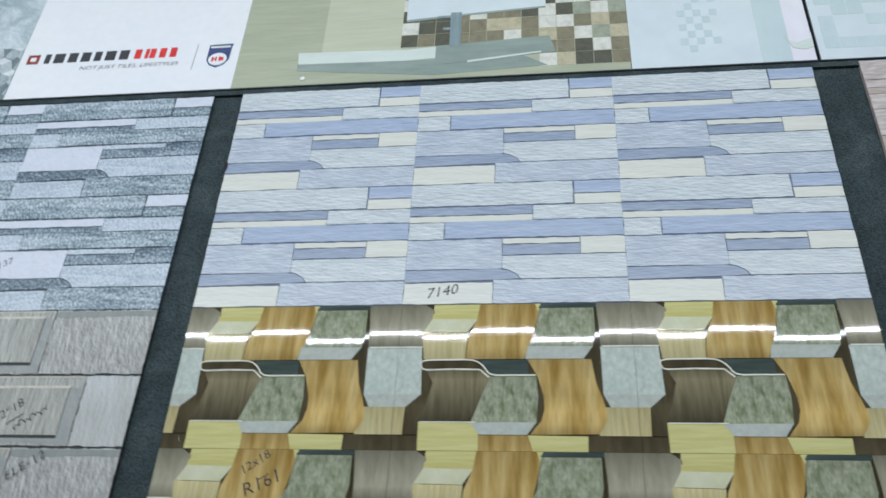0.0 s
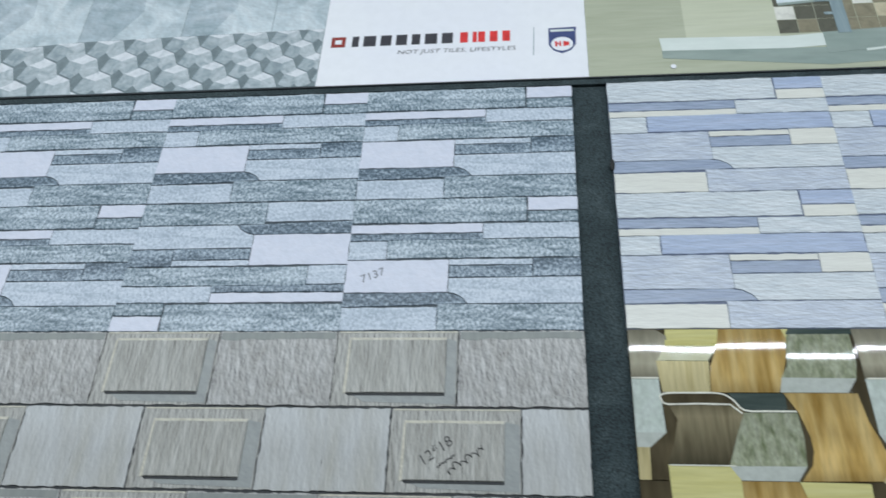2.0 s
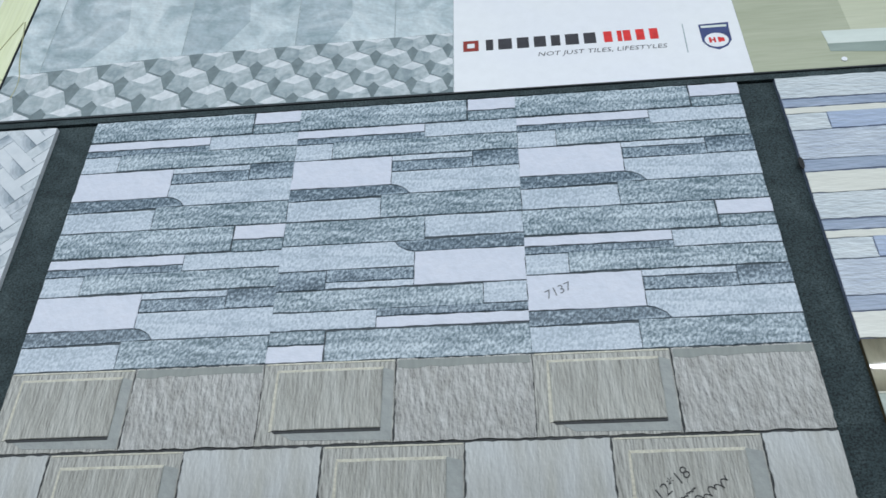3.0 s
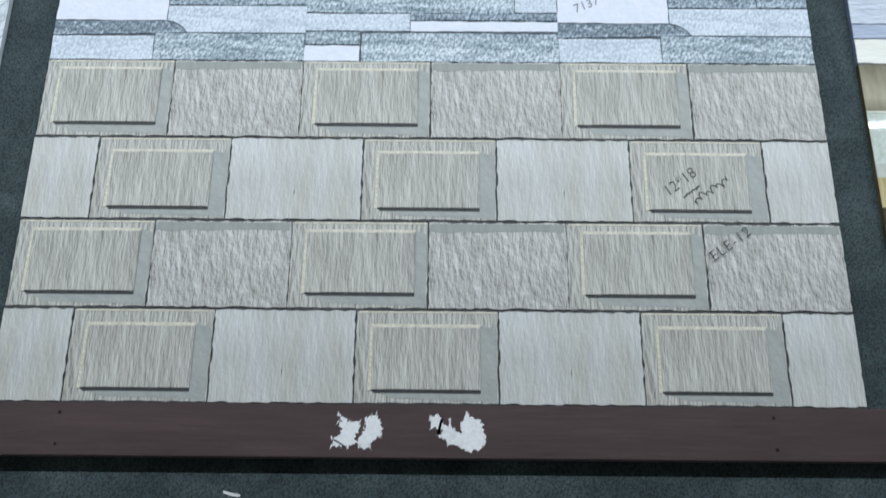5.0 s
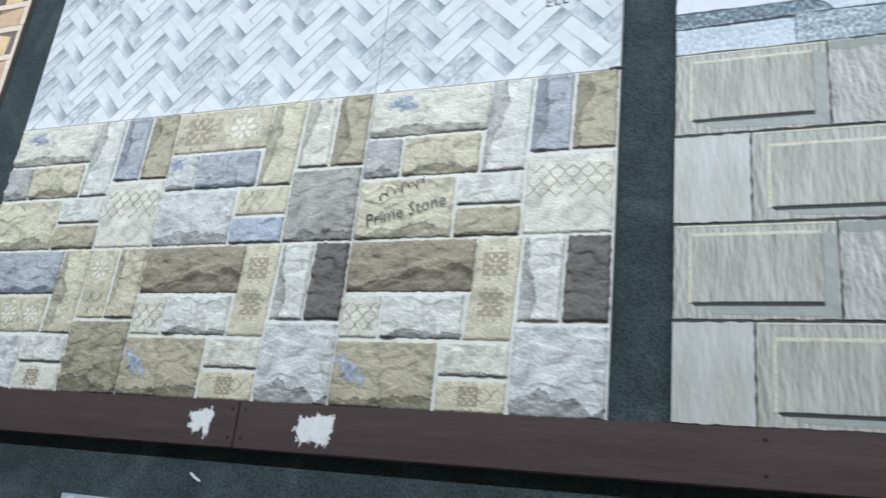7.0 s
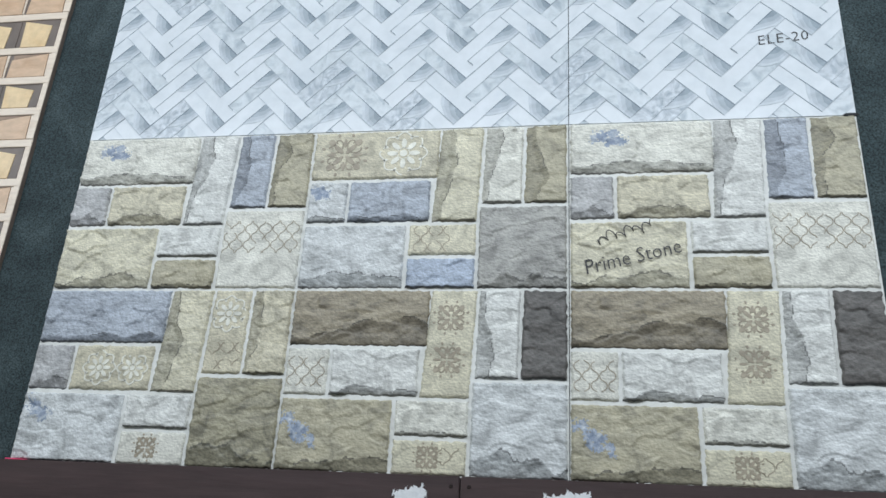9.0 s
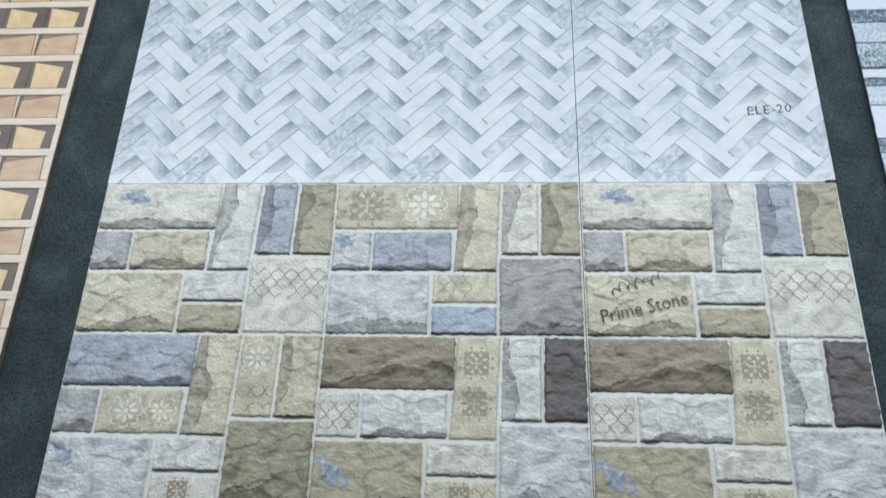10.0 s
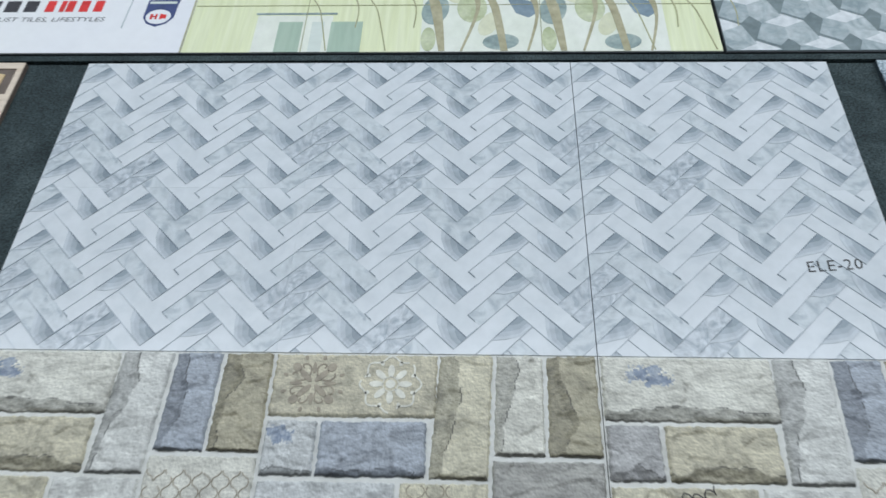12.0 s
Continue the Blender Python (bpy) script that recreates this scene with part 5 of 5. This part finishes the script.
# board with grey marble and cubes, the second plate and the olive bathroom picture
h1 = header(-0.262, 2.792, "grey cube, white and olive printed header board")
joints = (-0.184, 0.150, 0.415, 0.643)
flat("marble_field", [zrect(-0.261, HB + 0.002, 0.7745, HT - 0.002)], "hd_marble", h1, 0.0002)
for k, x in enumerate(joints):
    flat("marble_joint", [[(x - 0.001, 3.05), (x + 0.001, 3.05), (x - 0.006, HT - 0.002), (x - 0.009, HT - 0.002)]], "hd_cube_m", h1, 0.0006)
    if k < 3:
        nx = joints[k + 1]
        flat("marble_shadow_side", [[(x + 0.001, 3.06), (x + (nx - x) * 0.22, 3.06), (x + (nx - x) * 0.55, 3.2), (x + (nx - x) * 0.4, HT - 0.002), (x - 0.005, HT - 0.002)]], "hd_marble_shade", h1, 0.0004)


def cube_top(x):
    return 3.066 + 0.075 * min(max(x + 0.265, 0), 0.42) + 0.018 * max(0.0, x - 0.155)


edge_line = [(-0.261 + 1.0345 * k / 14, cube_top(-0.261 + 1.0345 * k / 14)) for k in range(15)]
flat("cube_band", [[(-0.261, HB + 0.002), (0.7735, HB + 0.002)] + edge_line[::-1]], "hd_cube_d", h1, 0.0008)
def cube_at(k):
    """Where the k-th cube of a row stands and how wide its place is; the row runs away from the viewer."""
    q = 0.957
    return -0.325 + 0.122 * (1 - q ** k) / (1 - q), 0.122 * q ** k


for row in range(4):
    for k in range(14):
        x, s = cube_at(k + (0.5 if row % 2 else 0.0))
        top = cube_top(min(max(x, -0.26), 0.773))
        z = top - s * (0.02 + 0.62 * row)
        if x - s > 0.773 or z + 0.3 * s < HB:
            continue
        def at(dx, dz):
            return x + dx * s, z + dz * s

        left, peak, right, mid, low, far_l, far_r = at(-0.34, 0), at(0, 0.20), at(0.34, 0.02), at(0, -0.14), at(0, -0.42), at(-0.5, -0.42), at(0.5, -0.42)
        in_l, in_r = at(-0.16, -0.60), at(0.16, -0.60)
        for n_, (key, quad) in enumerate((("hd_cube_l", (left, peak, right, mid)), ("hd_cube_m", (left, mid, low, in_l, far_l)), ("hd_cube_s", (mid, right, far_r, in_r, low)))):
            quad = clip(list(quad), -0.2605, HB + 0.003, 0.773, top - 0.001)
            if quad:
                flat("cube_facet", [quad], key, h1, 0.0012 + 0.00002 * n_ + 0.00003 * row)
brand_plate(0.775, 1.3915, 0.796, h1)
flat("olive_field", [zrect(1.392, HB + 0.002, 2.374, HT - 0.002)], "hd_olive", h1, 0.0003)
flat("light_olive_field", [zrect(1.612, 2.99, 1.815, HT - 0.002)], "hd_olive_l", h1, 0.0006)
rnd = random.Random(31)
keys = ["a", "b", "c", "d", "e"]
for i in range(13):
    for j in range(14):
        x, z = 1.815 + 0.0432 * i, 2.945 + 0.0432 * j
        if z > HT - 0.05 or (x < 2.16 and z < 3.03):
            continue
        flat("mosaic_square", [zrect(x, z, x + 0.0418, z + 0.0418)], "hd_mos_" + rnd.choice(keys), h1, 0.0007)
flats("shelf", [[(1.552, 3.031), (1.83, 3.023), (2.185, 3.046), (2.185, 3.006), (1.83, 2.985), (1.556, 2.991)]], "hd_shelf", h1, 0.0010)
flats("shelf", [[(1.905, 3.030), (2.185, 3.046), (2.200, 2.99), (2.12, 2.985), (1.905, 2.965)]], "hd_shelf_d", h1, 0.0013)
flats("shelf", [[(1.555, 2.991), (1.83, 2.985), (2.12, 2.985), (2.18, 2.947), (1.905, 2.932), (1.555, 2.968)]], "hd_shelf_d", h1, 0.0009)
flats("shelf", [[(1.985, 2.975), (2.165, 2.995), (2.165, 2.99), (1.985, 2.968)]], "hd_shelf", h1, 0.0016)
flat("basin", [[(1.822, 3.40), (1.824, 3.128), (1.95, 3.138), (2.178, 3.152), (2.178, 3.40)]], "hd_pale", h1, 0.0012)
flat("basin", [[(1.824, 3.128), (1.95, 3.138), (2.178, 3.152), (2.178, 3.146), (1.95, 3.131), (1.826, 3.120)]], "hd_shelf_d", h1, 0.0014)
flats("tap", [zrect(1.938, 3.026, 1.966, 3.146), zrect(1.92, 3.085, 1.94, 3.093), zrect(1.905, 3.128, 1.955, 3.136)], "hd_chrome", h1, 0.0018)
flat("pale_field", [zrect(2.376, HB + 0.002, 2.790, HT - 0.002)], "hd_pale", h1, 0.0003)
flat("aqua_band", [zrect(2.672, HB + 0.002, 2.738, HT - 0.002)], "hd_aqua", h1, 0.0006)
flat("pink_band", [zrect(2.739, HB + 0.002, 2.790, HT - 0.002)], "hd_pink", h1, 0.0006)
for i in range(5):
    for j in range(13):
        if (i + j) % 2 and rnd.random() < 0.75:
            x, z = 2.495 + 0.019 * i, 2.965 + 0.024 * j
            flat("mosaic_square", [zrect(x, z, x + 0.018, z + 0.022)], "hd_aqua", h1, 0.0007)
ring = [(2.728, 3.005), (2.738, 2.985), (2.756, 2.978), (2.772, 2.985), (2.788, 2.99), (2.791, 3.012), (2.790, 2.962), (2.770, 2.955), (2.745, 2.962)]
flat("torn_corner", [ring], "hd_shelf", h1, 0.0018)
flat("white_pin", [ellipse(1.575, 2.941, 0.006, 0.006, 0, 10)], "hd_white", h1, 0.0030)

h3 = header(2.797, 3.95, "pale aqua mosaic printed header board")
flat("pale_field", [zrect(2.799, HB + 0.002, 3.948, HT - 0.002)], "hd_pale", h3, 0.0003)
for i in range(14):
    for j in range(14):
        if rnd.random() < 0.5:
            x, z = 2.815 + 0.036 * i, 2.955 + 0.036 * j
            flat("mosaic_square", [zrect(x, z, x + 0.034, z + 0.034)], "hd_aqua", h3, 0.0007)
